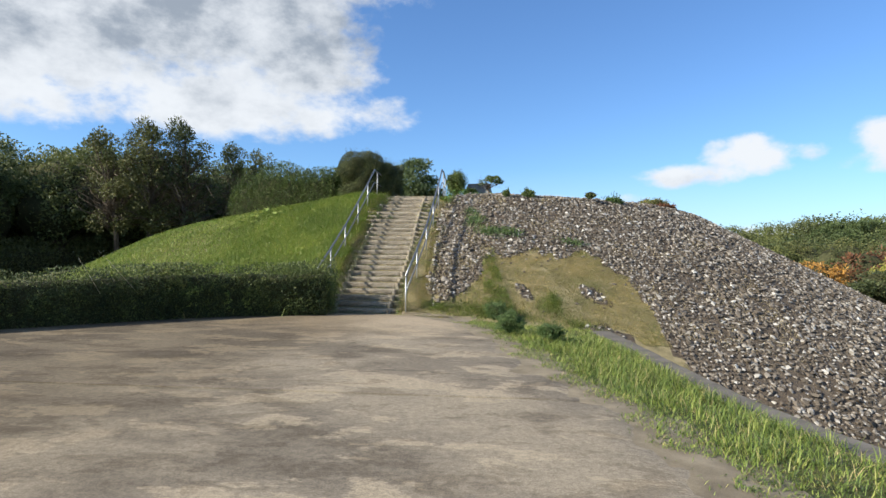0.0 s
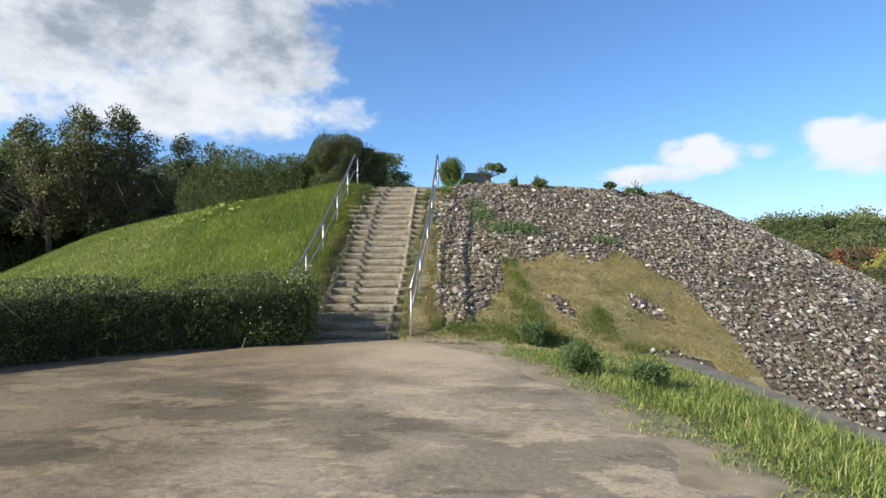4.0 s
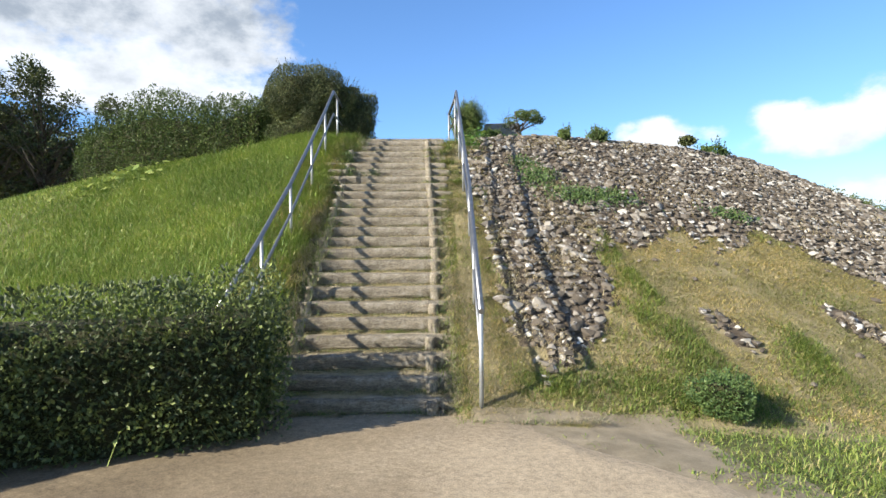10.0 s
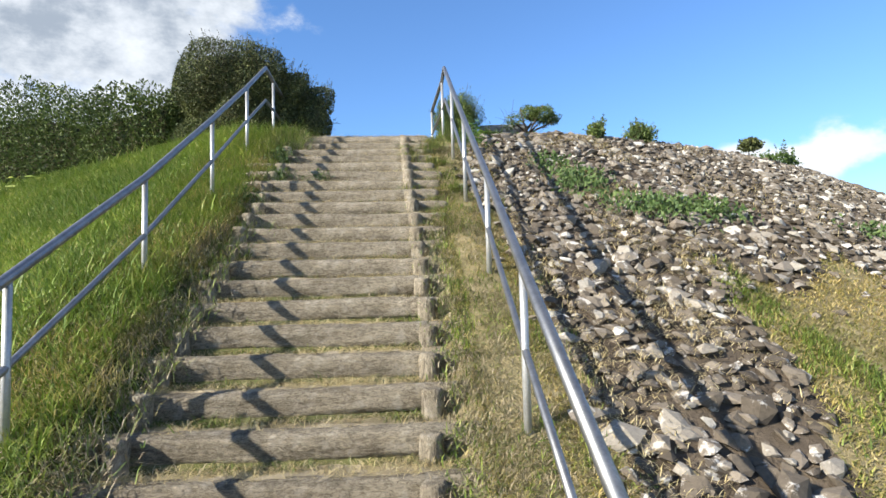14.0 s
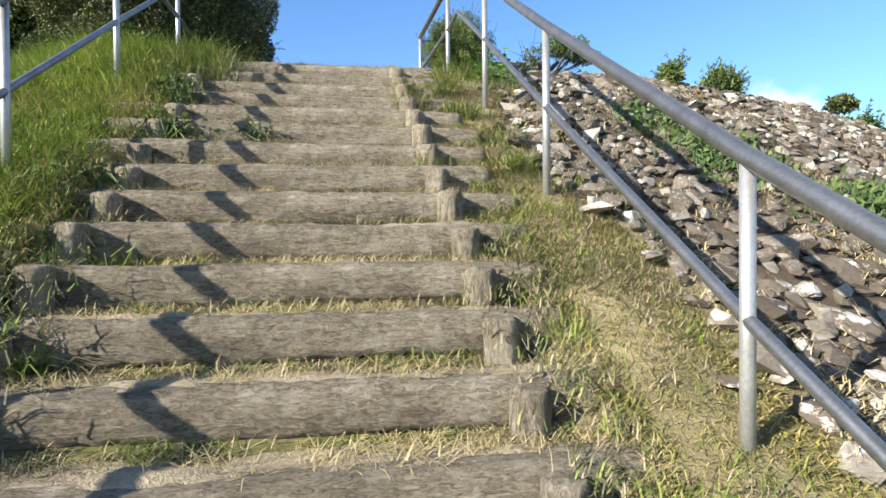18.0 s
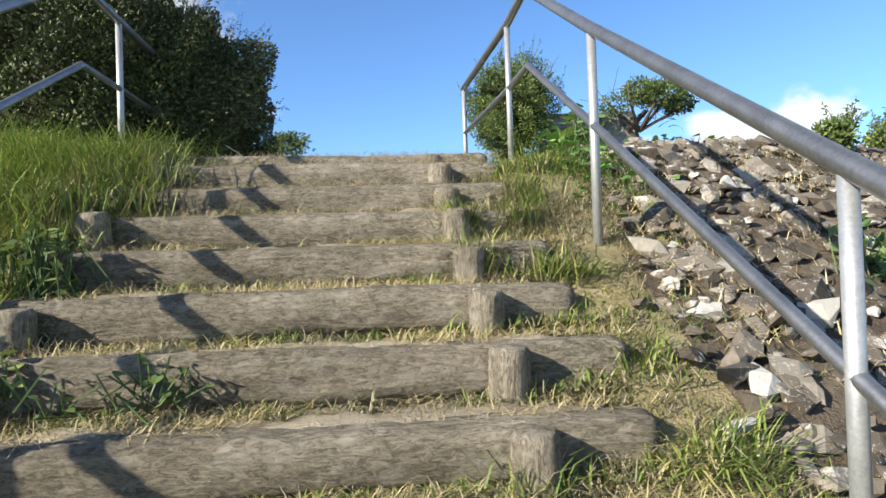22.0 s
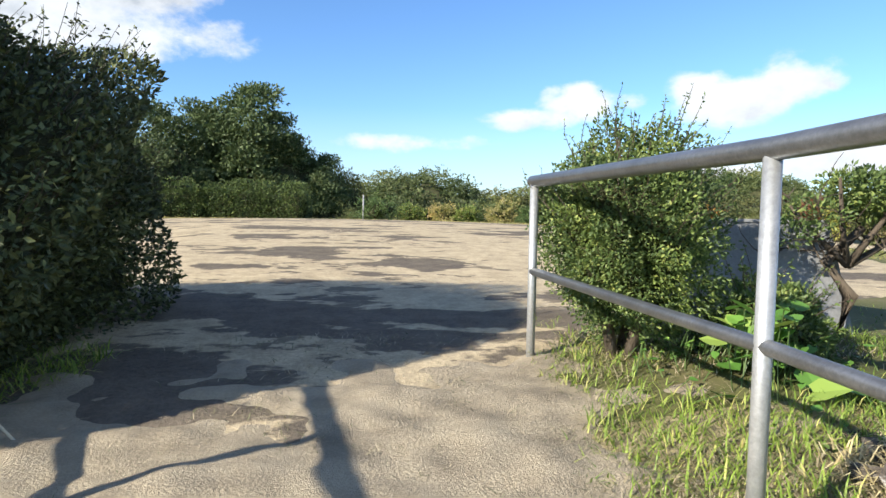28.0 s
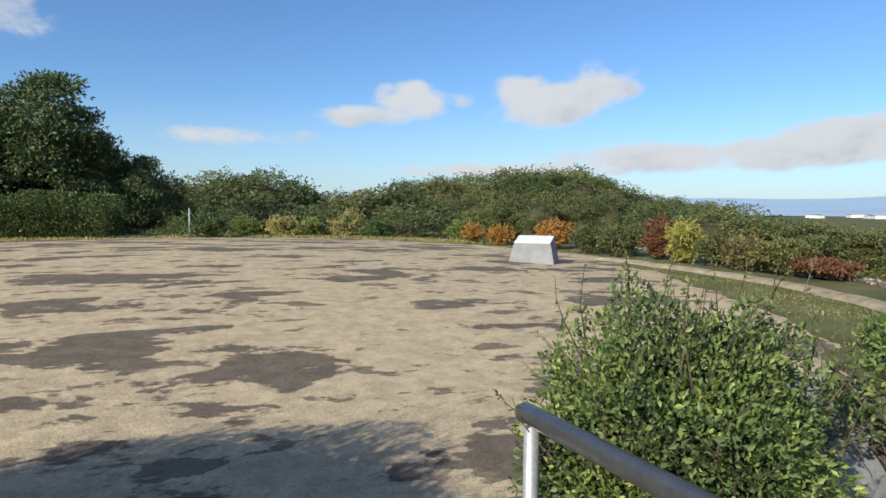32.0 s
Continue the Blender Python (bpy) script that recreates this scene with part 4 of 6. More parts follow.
def build_stones():
    facing = thing("stone_facing", "slope of loose grey and white cobbles facing the mound", "stones", kind="structure")
    blocks = []
    shapes = []
    for s in range(8):
        V, F = STONE_SHAPES[s]
        shapes.append(mesh_np("stone", V, F, M_STONE))
    singles = 0
    step = 0.145
    for r in np.arange(15.35, 29.4, step * 0.82):
        count = int(r * 1.62 / step)
        for k in range(count):
            th = -math.pi / 2 + 0.09 + (k + rng.uniform(-0.4, 0.4)) * step / r
            rr = r + rng.uniform(-0.06, 0.06)
            x, y = CX + rr * math.cos(th), CY + rr * math.sin(th)
            if not stony(np.float64(x), np.float64(y)):
                continue
            gap = noise.noise((x * 0.9, y * 0.9, 4.0))
            if gap > 0.28 and rng.uniform() < 0.55:
                continue
            s = rng.choice([0.055, 0.07, 0.088, 0.108, 0.14], p=[0.24, 0.3, 0.25, 0.15, 0.06])
            if x > 9.5 or y > 13:
                s *= 1.15
            if x < 3.2:
                s *= 1.14
            R, p = stone_matrix(x, y, s)
            if 0.85 < x < 3.2 and 1.2 < y < 7.6 and singles < 300:
                m = Matrix([[*R[i], p[i]] for i in range(3)] + [[0, 0, 0, 1]])
                part("stone", shapes[rng.integers(8)], facing, at=m)
                singles += 1
            else:
                V, F = STONE_SHAPES[rng.integers(14)]
                blocks.append((V @ R.T + p, F))
    # strays below the facing
    for _ in range(420):
        x, y = rng.uniform(0.75, 7.8), rng.uniform(0.6, 5.4)
        if stony(np.float64(x), np.float64(y)) or mound_z(np.float64(x), np.float64(y)) < 0.1 or not stony(np.float64(x + rng.normal() * 0.15), np.float64(y + abs(rng.normal()) * 0.5)):
            continue
        R, p = stone_matrix(x, y, rng.uniform(0.045, 0.09))
        V, F = STONE_SHAPES[rng.integers(14)]
        blocks.append((V @ R.T + p, F))
    # rubble that fills the gaps
    small = [stone_shape(60 + i) for i in range(5)]
    for r in np.arange(15.3, 29.4, 0.15):
        for k in range(int(r * 1.62 / 0.17)):
            th = -math.pi / 2 + 0.09 + (k + rng.uniform(-0.5, 0.5)) * 0.17 / r
            x, y = CX + r * math.cos(th), CY + r * math.sin(th)
            if x > 9 or not stony(np.float64(x), np.float64(y)):
                continue
            R, p = stone_matrix(x, y, rng.uniform(0.04, 0.085))
            p = p + slope_frame(x, y)[2] * 0.015
            V, F = small[rng.integers(5)]
            blocks.append((V @ R.T + p, F))
    V, F = merge(blocks)
    tagged(part("stones", mesh_np("stones", V, F, M_STONE), facing), kind="stuff")
    # kerb on the outer side of the verge
    V, F = [], []
    ys = np.linspace(-16, 0.5, 50)
    for y in ys:
        x = float(kerb_x(y))
        z = float(base_z(np.float64(x), np.float64(y)))
        for off, dz in ((-0.16, -0.4), (-0.16, 0.0), (-0.13, 0.02), (0.36, 0.02), (0.4, 0.0), (0.4, -0.6)):
            V.append((x + off, y, z + dz + 0.012 * noise.noise((0, y * 1.5, 0))))
    for i in range(len(ys) - 1):
        for j in range(5):
            F.append((i * 6 + j, (i + 1) * 6 + j, (i + 1) * 6 + j + 1, i * 6 + j + 1))
    tagged(new("kerb", mesh_np("kerb", V, np.array(F), M_KERB)), "weathered concrete kerb between the verge and the stones", "kerb", kind="structure")



def rim_kerb():
    """A low edging along the outer side of the summit."""
    V, F = [], []
    n = 70
    for i in range(n):
        y = 13.6 + 15.0 * i / (n - 1)
        x = float(np.interp(y, [13.6, 15.0, 16.3, 17.1, 18.4, 20.2, 22.1, 24.2, 26.5, 28.6], [8.35, 9.1, 9.68, 9.95, 10.2, 10.36, 10.3, 10.05, 9.6, 9.1]))
        for dx, dz in ((-0.3, -0.2), (-0.24, 0.0), (-0.12, 0.05), (0.14, 0.06), (0.2, 0.03), (0.25, -0.4)):
            w = 0.06 * noise.noise((y * 1.6, dx, 0))
            V.append((x + dx + w, y, TOP + dz + 0.3 * w))
    for i in range(n - 1):
        for j in range(5):
            F.append((i * 6 + j, i * 6 + j + 1, (i + 1) * 6 + j + 1, (i + 1) * 6 + j))
    tagged(new("kerb", mesh_np("kerb", V, np.array(F), M_TREAD)), "low sandy grey edging round the rim of the summit", "kerb", kind="structure")


rim_kerb()

build_stones()

# ---- grass ----


def scatter(n, x0, x1, y0, y1, keep):
    x, y = rng.uniform(x0, x1, n), rng.uniform(y0, y1, n)
    k = keep(x, y)
    return x[k], y[k]


def stuff(name, V, F, mat, label, category="grass"):
    tagged(new(name, mesh_np(name, V, F, mat)), label, category, kind="stuff")


def noise_keep(x, y, f, lo, seed):
    """Clumps: a chance that follows a slow waviness of the ground."""
    v = 0
    for k, (gain, turn) in enumerate(((1.0, 0.4), (0.6, 1.3), (0.35, 2.1))):
        g = np.random.default_rng(int(seed * 100) + k).uniform(-1.6, 1.6, (64, 64))
        u = (x * math.cos(turn) - y * math.sin(turn)) * f * 0.5 * 2.1 ** k + seed
        w = (x * math.sin(turn) + y * math.cos(turn)) * f * 0.5 * 2.1 ** k + seed * 3
        i, j = np.floor(u).astype(int), np.floor(w).astype(int)
        a, b = u - i, w - j
        a, b = a * a * (3 - 2 * a), b * b * (3 - 2 * b)
        v = v + gain * ((g[i % 64, j % 64] * (1 - a) + g[(i + 1) % 64, j % 64] * a) * (1 - b) + (g[i % 64, (j + 1) % 64] * (1 - a) + g[(i + 1) % 64, (j + 1) % 64] * a) * b)
    return v + rng.uniform(-0.8, 0.8, len(x)) > lo


def build_grass():
    def lawn(x, y):
        r = np.hypot(x - CX, y - CY)
        return (x < -1.95) & (r > 14.2) & (mound_z(x, y) > base_z(x, y) - 0.05) & ~((x > -1.6) & (y < 0.5))
    x, y = scatter(200000, -9, -1.9, -0.5, 11.5, lambda a, b: lawn(a, b) & (rng.uniform(size=len(a)) < np.clip((a + 9) / 3.5, 0.1, 1)))
    V1 = blades(x, y, ground_z(x, y) - 0.02, 0.15, 0.011, 1.2)
    x, y = scatter(190000, -20, -6, -2, 20, lawn)
    V2 = blades(x, y, ground_z(x, y) - 0.02, 0.16, 0.014, 1.2)
    x, y = scatter(9000, -9, -1.9, 0.5, 10.5, lambda a, b: lawn(a, b) & noise_keep(a, b, 1.7, 0.4, 2.0))
    V3 = blades(x, y, ground_z(x, y) - 0.02, 0.34, 0.012, 0.9)
    stuff("lawn_grass", *merge([V1, V2, V3]), M_GRASS, "bright green uncut grass on the mound's side")

    def yellow(x, y):
        return ~stony(x, y) & (x > 0.7) & (y > 0.75 + 0.2 * np.sin(x * 2.3) + 0.12 * np.sin(x * 6.1)) & (mound_z(x, y) > base_z(x, y) - 0.2) & (x < 8.2) & (y < 5.4)

    def verge(x, y):
        e = court_edge(y)
        return (x > e - 0.05 + 0.3 * np.sin(y * 1.9) * np.sin(y * 4.7)) & (mound_z(x, y) < base_z(x, y) + 0.6) & (y < 1.0 + 0.2 * np.sin(x * 2.3)) & (x < kerb_x(y) - 0.1) & ~((np.hypot((x - 4.7) / 0.8, y - 0.75 + (x - 4.7) * 0.3) < 0.32) | ((x < 2.3) & (y > -0.9) & (y < 0.4)))
    x, y = scatter(130000, 0.9, 11, -14, 2.5, verge)
    V1 = blades(x, y, ground_z(x, y) - 0.02, 0.085, 0.009, 1.6, 0.7)
    x, y = scatter(110000, 0.9, 9, -14, 1.5, lambda a, b: verge(a, b) & noise_keep(a, b, 1.1, -0.1, 1.0) & (a > court_edge(b) + 0.25))
    V2 = blades(x, y, ground_z(x, y) - 0.02, 0.25 * np.clip((-y - 0.2) / 2.5, 0.45, 1.0) * np.clip((x - court_edge(y)) / 0.8, 0.45, 1.0), 0.009, 1.2, 0.7)
    x, y = scatter(14000, 0.7, 9, -14, 1.5, lambda a, b: (np.abs(a - court_edge(b)) < 0.35) & noise_keep(a, b, 3.0, 0.1, 6.0) & (mound_z(a, b) < base_z(a, b) + 0.25))
    V4 = blades(x, y, ground_z(x, y) - 0.01, 0.07, 0.008, 2.0, 0.7)
    # the green tongue that runs up between the stones
    x, y = scatter(34000, 1.8, 3.8, 0.5, 4.6, lambda a, b: (np.abs(a - np.interp(b, [0.5, 1.5, 2.3, 3.8], [3.0, 3.0, 2.88, 2.66])) < np.interp(b, [0.5, 2.0, 4.6], [0.55, 0.34, 0.16])) & noise_keep(a, b, 4.0, 0.15, 2.0))
    V3 = blades(x, y, ground_z(x, y) - 0.02, 0.13, 0.008, 1.4, 0.7)
    for px, py, rx, ry in ((4.5, 1.55, 0.4, 0.5), (4.65, 1.9, 0.2, 0.4), (3.3, 1.0, 0.5, 0.3), (5.3, 0.9, 0.5, 0.25), (2.3, 1.0, 0.5, 0.25), (1.3, 0.95, 0.4, 0.2)):
        x, y = px + rng.normal(size=1500) * rx * 0.6, py + rng.normal(size=1500) * ry * 0.6
        k = blades(x, y, ground_z(x, y) - 0.02, 0.13, 0.008, 1.6, 0.7)
        V3 = merge([V3, k])
    x, y = scatter(26000, 0.9, 7.5, -0.3, 5.2, lambda a, b: yellow(a, b) & noise_keep(a, b, 1.5, 0.75, 3.0))
    V5 = blades(x, y, ground_z(x, y) - 0.02, 0.11, 0.009, 1.5)
    stuff("verge_grass", *merge([V1, V2, V3, V4, V5]), M_VERGE, "lush green grass on the verge below the stones")

    x, y = scatter(190000, 0.7, 8.2, -0.2, 5.4, lambda a, b: yellow(a, b) & noise_keep(a, b, 1.7, -1.5, 8.0))
    V1 = blades(x, y, ground_z(x, y) - 0.015, 0.06, 0.008, 2.2)
    def strip(a, b):
        return noise_keep(a, b, 2.5, -0.9, 4.0) & ~stony(a, b)
    x, y = scatter(60000, 0.28, 1.5, 0.3, 8.6, strip)
    V2 = blades(x, y, np.maximum(ground_z(x, y), 0) - 0.03, 0.09, 0.0045, 2.6, 0.75)
    x, y = scatter(16000, -2.6, -1.75, 0.6, 8.8, lambda a, b: noise_keep(a, b, 3.2, 0.1, 7.0))
    V9 = blades(x, y, np.maximum(ground_z(x, y), 0) - 0.02, 0.19, 0.006, 1.6, 0.75)
    stuff("yellow_grass", *merge([V1, V2, V9]), M_YELLOWGRASS, "yellowing grass on the stony slope and beside the stairs")
    x, y = scatter(14000, 0.2, 1.1, 0.3, 8.6, lambda a, b: noise_keep(a, b, 4.5, 0.75, 1.0))
    V3 = blades(x, y, np.maximum(ground_z(x, y), 0) - 0.03, 0.14, 0.0052, 1.5, 0.7)
    x, y = scatter(30000, -2.7, -1.7, 0.3, 8.9, lambda a, b: noise_keep(a, b, 3.0, -0.1, 2.0) & ((a < -1.85) | (b > 6.5)))
    V4 = blades(x, y, np.maximum(ground_z(x, y), 0) - 0.03, 0.2 + 0.14 * np.clip((y - 6.8) / 0.8, 0, 1), 0.007, 1.3, 0.7)
    x, y = scatter(80000, 0.2, 1.7, 0.3, 8.9, lambda a, b: ~stony(a, b) & noise_keep(a, b, 4.5, -0.35, 3.0))
    V5 = blades(x, y, np.maximum(ground_z(x, y), 0) - 0.005, 0.075, 0.0038, 2.2, 0.5)
    x, y = scatter(9000, -2.0, 0.7, 8.3, 11.2, lambda a, b: noise_keep(a, b, 3.0, 0.2, 4.0))
    V6 = blades(x, y, ground_z(x, y) + 0.02, 0.05, 0.003, 3.0, 0.4)
    x, y = scatter(44000, -2.7, -1.75, 0.3, 8.9, lambda a, b: noise_keep(a, b, 3.5, -0.3, 6.0))
    V7 = blades(x, y, np.maximum(ground_z(x, y), 0) - 0.03, 0.14, 0.006, 2.0, 0.75)
    x, y = scatter(26000, 0.2, 2.4, 8.3, 11.2, lambda a, b: (a > np.interp(b, [8.3, 10, 11.4], [0.25, 0.45, 0.7])) & noise_keep(a, b, 3.0, -0.5, 8.0))
    V8 = blades(x, y, ground_z(x, y) - 0.005, 0.06, 0.004, 2.4, 0.5)
    stuff("straw_grass", *merge([V5, V6, V7, V8]), M_MIXGRASS, "short half-dry grass beside the stairs and on the ramp")
    stuff("edge_grass", *merge([V3, V4]), M_GRASS, "long drooping grass along both edges of the stairs")
    # thin tufts among the stones
    x, y = scatter(40000, 0.9, 12, 1.2, 10, lambda a, b: stony(a, b) & noise_keep(a, b, 1.9, 0.75, 7.0))
    V1 = blades(x, y, ground_z(x, y), 0.13, 0.006, 2.0, 0.7)
    x, y = scatter(46000, 0.6, 3.2, 1.2, 10, lambda a, b: stony(a, b) & noise_keep(a, b, 3.1, np.where(a < 1.15, -0.3, 0.5), 2.0))
    V2 = blades(x, y, ground_z(x, y) + 0.03, 0.1, 0.005, 2.6, 0.7)
    stuff("stone_tufts", *merge([V1, V2]), M_DRYGRASS, "thin dry grass between the cobbles")
    # rim of the summit
    def rim(x, y):
        r = np.hypot(x - CX, y - CY)
        return (r > sand_r(x, y) - 0.1 + 0.3 * np.sin(x * 2) * np.sin(y * 1.7)) & (r < np.where(x > 4, sand_r(x, y) + 1.7, 15.9)) & ~((np.abs(x + 0.75) < 1.35) & (y < 12.4)) & (np.hypot(x - 2.3, y - 11.5) > 0.4)
    x, y = scatter(70000, -2, 14.5, 8.4, 30, lambda a, b: rim(a, b) & noise_keep(a, b, 1.3, -0.75, 5.0))
    V1 = blades(x, y, ground_z(x, y) - 0.01, 0.05, 0.006, 1.8)
    x, y = scatter(60000, 4, 14.5, 12, 30, lambda a, b: rim(a, b) & noise_keep(a, b, 0.9, -0.3, 9.0))
    V2 = blades(x, y, ground_z(x, y) - 0.01, 0.05, 0.007, 1.8)
    x, y = scatter(40000, -16, 14, 30, 41, lambda a, b: rim(a, b))
    stuff("far_grass", *merge([V2, blades(x, y, ground_z(x, y) - 0.01, 0.13, 0.03, 1.2)]), M_YELLOWGRASS, "dull yellowing grass along the far rim")
    x, y = scatter(15000, 0.2, 2.6, 8.3, 11.4, lambda a, b: noise_keep(a, b, 2.6, 0.2, 5.0) & (a > np.interp(b, [8.3, 10, 11.4], [0.25, 0.5, 0.75]) + 0.12 * np.sin(b * 7)) & (np.hypot(a - 1.1, b - 11) > 0.2) & ~stony(a, b))
    V3 = blades(x, y, ground_z(x, y) - 0.01, 0.09, 0.006, 1.3, 0.6)
    x, y = scatter(12000, -3.4, -1.55, 8.2, 11.0, lambda a, b: a < -1.85 + 0.25 * np.clip(b - 9, 0, 1) + 0.12 * np.sin(b * 6))
    V4 = blades(x, y, ground_z(x, y) - 0.01, 0.15, 0.007, 1.4, 0.7)
    stuff("rim_grass", *merge([V1, V3, V4]), M_GRASS, "low green grass round the summit's edge")


build_grass()


def build_step_growth():
    """Straw and grass in the corner under each log, straw on the treads, tufts at the stakes and at both ends."""
    dry, green, mixed = [], [], []
    for i in range(1, STEPS + 1):
        low = step_z(i - 1) - 0.03 if i > 1 else 0.0
        n = 2600 if i < 22 else 1900
        x = rng.uniform(-2.05, 0.5, n)
        y = step_y(i) - 0.075 - 0.14 * rng.uniform(0, 1, n) ** 1.5
        keep = noise_keep(x, y, 5.0, -0.1, i * 1.7)
        mixed.append(blades(x[keep], y[keep], np.full(keep.sum(), low + 0.005), 0.1, 0.0032, 2.2, 0.62))
        # straw lying on the tread and over the log's back
        m = 3000
        x = rng.uniform(-2.0, 0.45, m)
        y = step_y(i) + rng.uniform(-0.02, 0.27, m)
        keep = noise_keep(x, y, 5.0, -0.4, i * 2.3)
        dry.append(blades(x[keep], y[keep], np.full(keep.sum(), step_z(i) - 0.004), 0.08, 0.0032, 3.0, 0.4))
        # tufts, some green and some dry
        for _ in range(16):
            c = rng.uniform(-2.0, 0.4)
            k = int(rng.integers(25, 75))
            tuft = blades(c + rng.normal(size=k) * 0.07, step_y(i) - 0.11 + rng.normal(size=k) * 0.025, np.full(k, low), rng.uniform(0.08, 0.15), 0.0045, 1.7, 0.72)
            (green if rng.uniform() < 0.65 else mixed).append(tuft)
        # round the stakes
        for cx in (0.0, -1.64):
            k = int(rng.integers(40, 120))
            a = rng.uniform(0, 6.28, k)
            rad = rng.uniform(0.065, 0.14, k)
            (mixed if rng.uniform() < 0.7 else green).append(blades(cx + rad * np.cos(a), step_y(i) - 0.12 + rad * np.sin(a) * 0.8, np.full(k, low), 0.13, 0.0045, 1.4, 0.72))
        # both ends of the log
        for cx, wd, L in ((-2.0, 0.16, 0.19), (0.4, 0.13, 0.1), (-1.74, 0.12, 0.12), (0.22, 0.1, 0.08)):
            for k, out, w in ((int(130 * rng.uniform(0.3, 1.3)), green, 0.0065), (int(190 * rng.uniform(0.5, 1.3)), mixed, 0.0045)):
                xx = cx + rng.normal(size=k) * wd
                yy = step_y(i) + rng.uniform(-0.18, 0.2, k)
                out.append(blades(xx, yy, np.maximum(ground_z(xx, yy), step_z(i) - 0.1) - 0.05, L, w, 1.6, 0.72))
    # coarse dark tufts hanging over the ends of some steps
    for i, cx in ((4, -1.75), (7, -1.9), (10, -1.7), (12, -1.85), (13, -1.6), (15, -1.75), (16, -1.95), (19, -1.8), (9, 0.45), (14, 0.35), (18, 0.5), (21, 0.42)):
        k = 110
        green.append(blades(cx + rng.normal(size=k) * 0.06, step_y(i) - 0.1 + rng.normal(size=k) * 0.04, np.full(k, step_z(i - 1) - 0.02), 0.26, 0.008, 1.7, 0.75))
    # tall grass over the last steps, leafy weeds at their grassy ends
    for cx, cy, k, L, wd in ((0.0, 7.44, 150, 0.24, 0.06), (0.02, 7.1, 160, 0.22, 0.06), (0.28, 7.46, 150, 0.26, 0.06), (0.42, 7.8, 110, 0.22, 0.08), (0.58, 8.2, 130, 0.24, 0.07), (0.3, 7.0, 120, 0.2, 0.06), (0.56, 6.1, 160, 0.22, 0.08), (0.5, 6.5, 120, 0.2, 0.07), (-0.02, 6.05, 90, 0.16, 0.06), (-1.75, 7.9, 420, 0.34, 0.16), (-1.95, 7.5, 420, 0.36, 0.14), (-1.7, 8.3, 360, 0.32, 0.14), (-1.85, 7.15, 260, 0.28, 0.12), (-1.6, 7.6, 200, 0.26, 0.12)):
        xx, yy = cx + rng.normal(size=k) * wd, cy + rng.normal(size=k) * wd * 0.6
        g = np.maximum(ground_z(xx, yy), np.interp(yy, [step_y(j) for j in range(1, 26)], [step_z(j) for j in range(1, 26)]) - 0.16) - 0.02
        h = int(k * 0.6)
        green.append(blades(xx[:h], yy[:h], g[:h], L, 0.0065, 1.1, 0.75))
        mixed.append(blades(xx[h:], yy[h:], g[h:], L * 0.9, 0.005, 1.4, 0.75))
    stuff("step_straw", *merge(dry), M_DRYGRASS, "dry straw caught on and under the log steps")
    stuff("step_grass", *merge(mixed), M_MIXGRASS, "half-dry grass in the corners of the log steps")
    stuff("step_weeds", *merge(green), M_VERGE, "green weeds growing at the ends of the steps")


build_step_growth()

# ---- hedges and shrubs ----


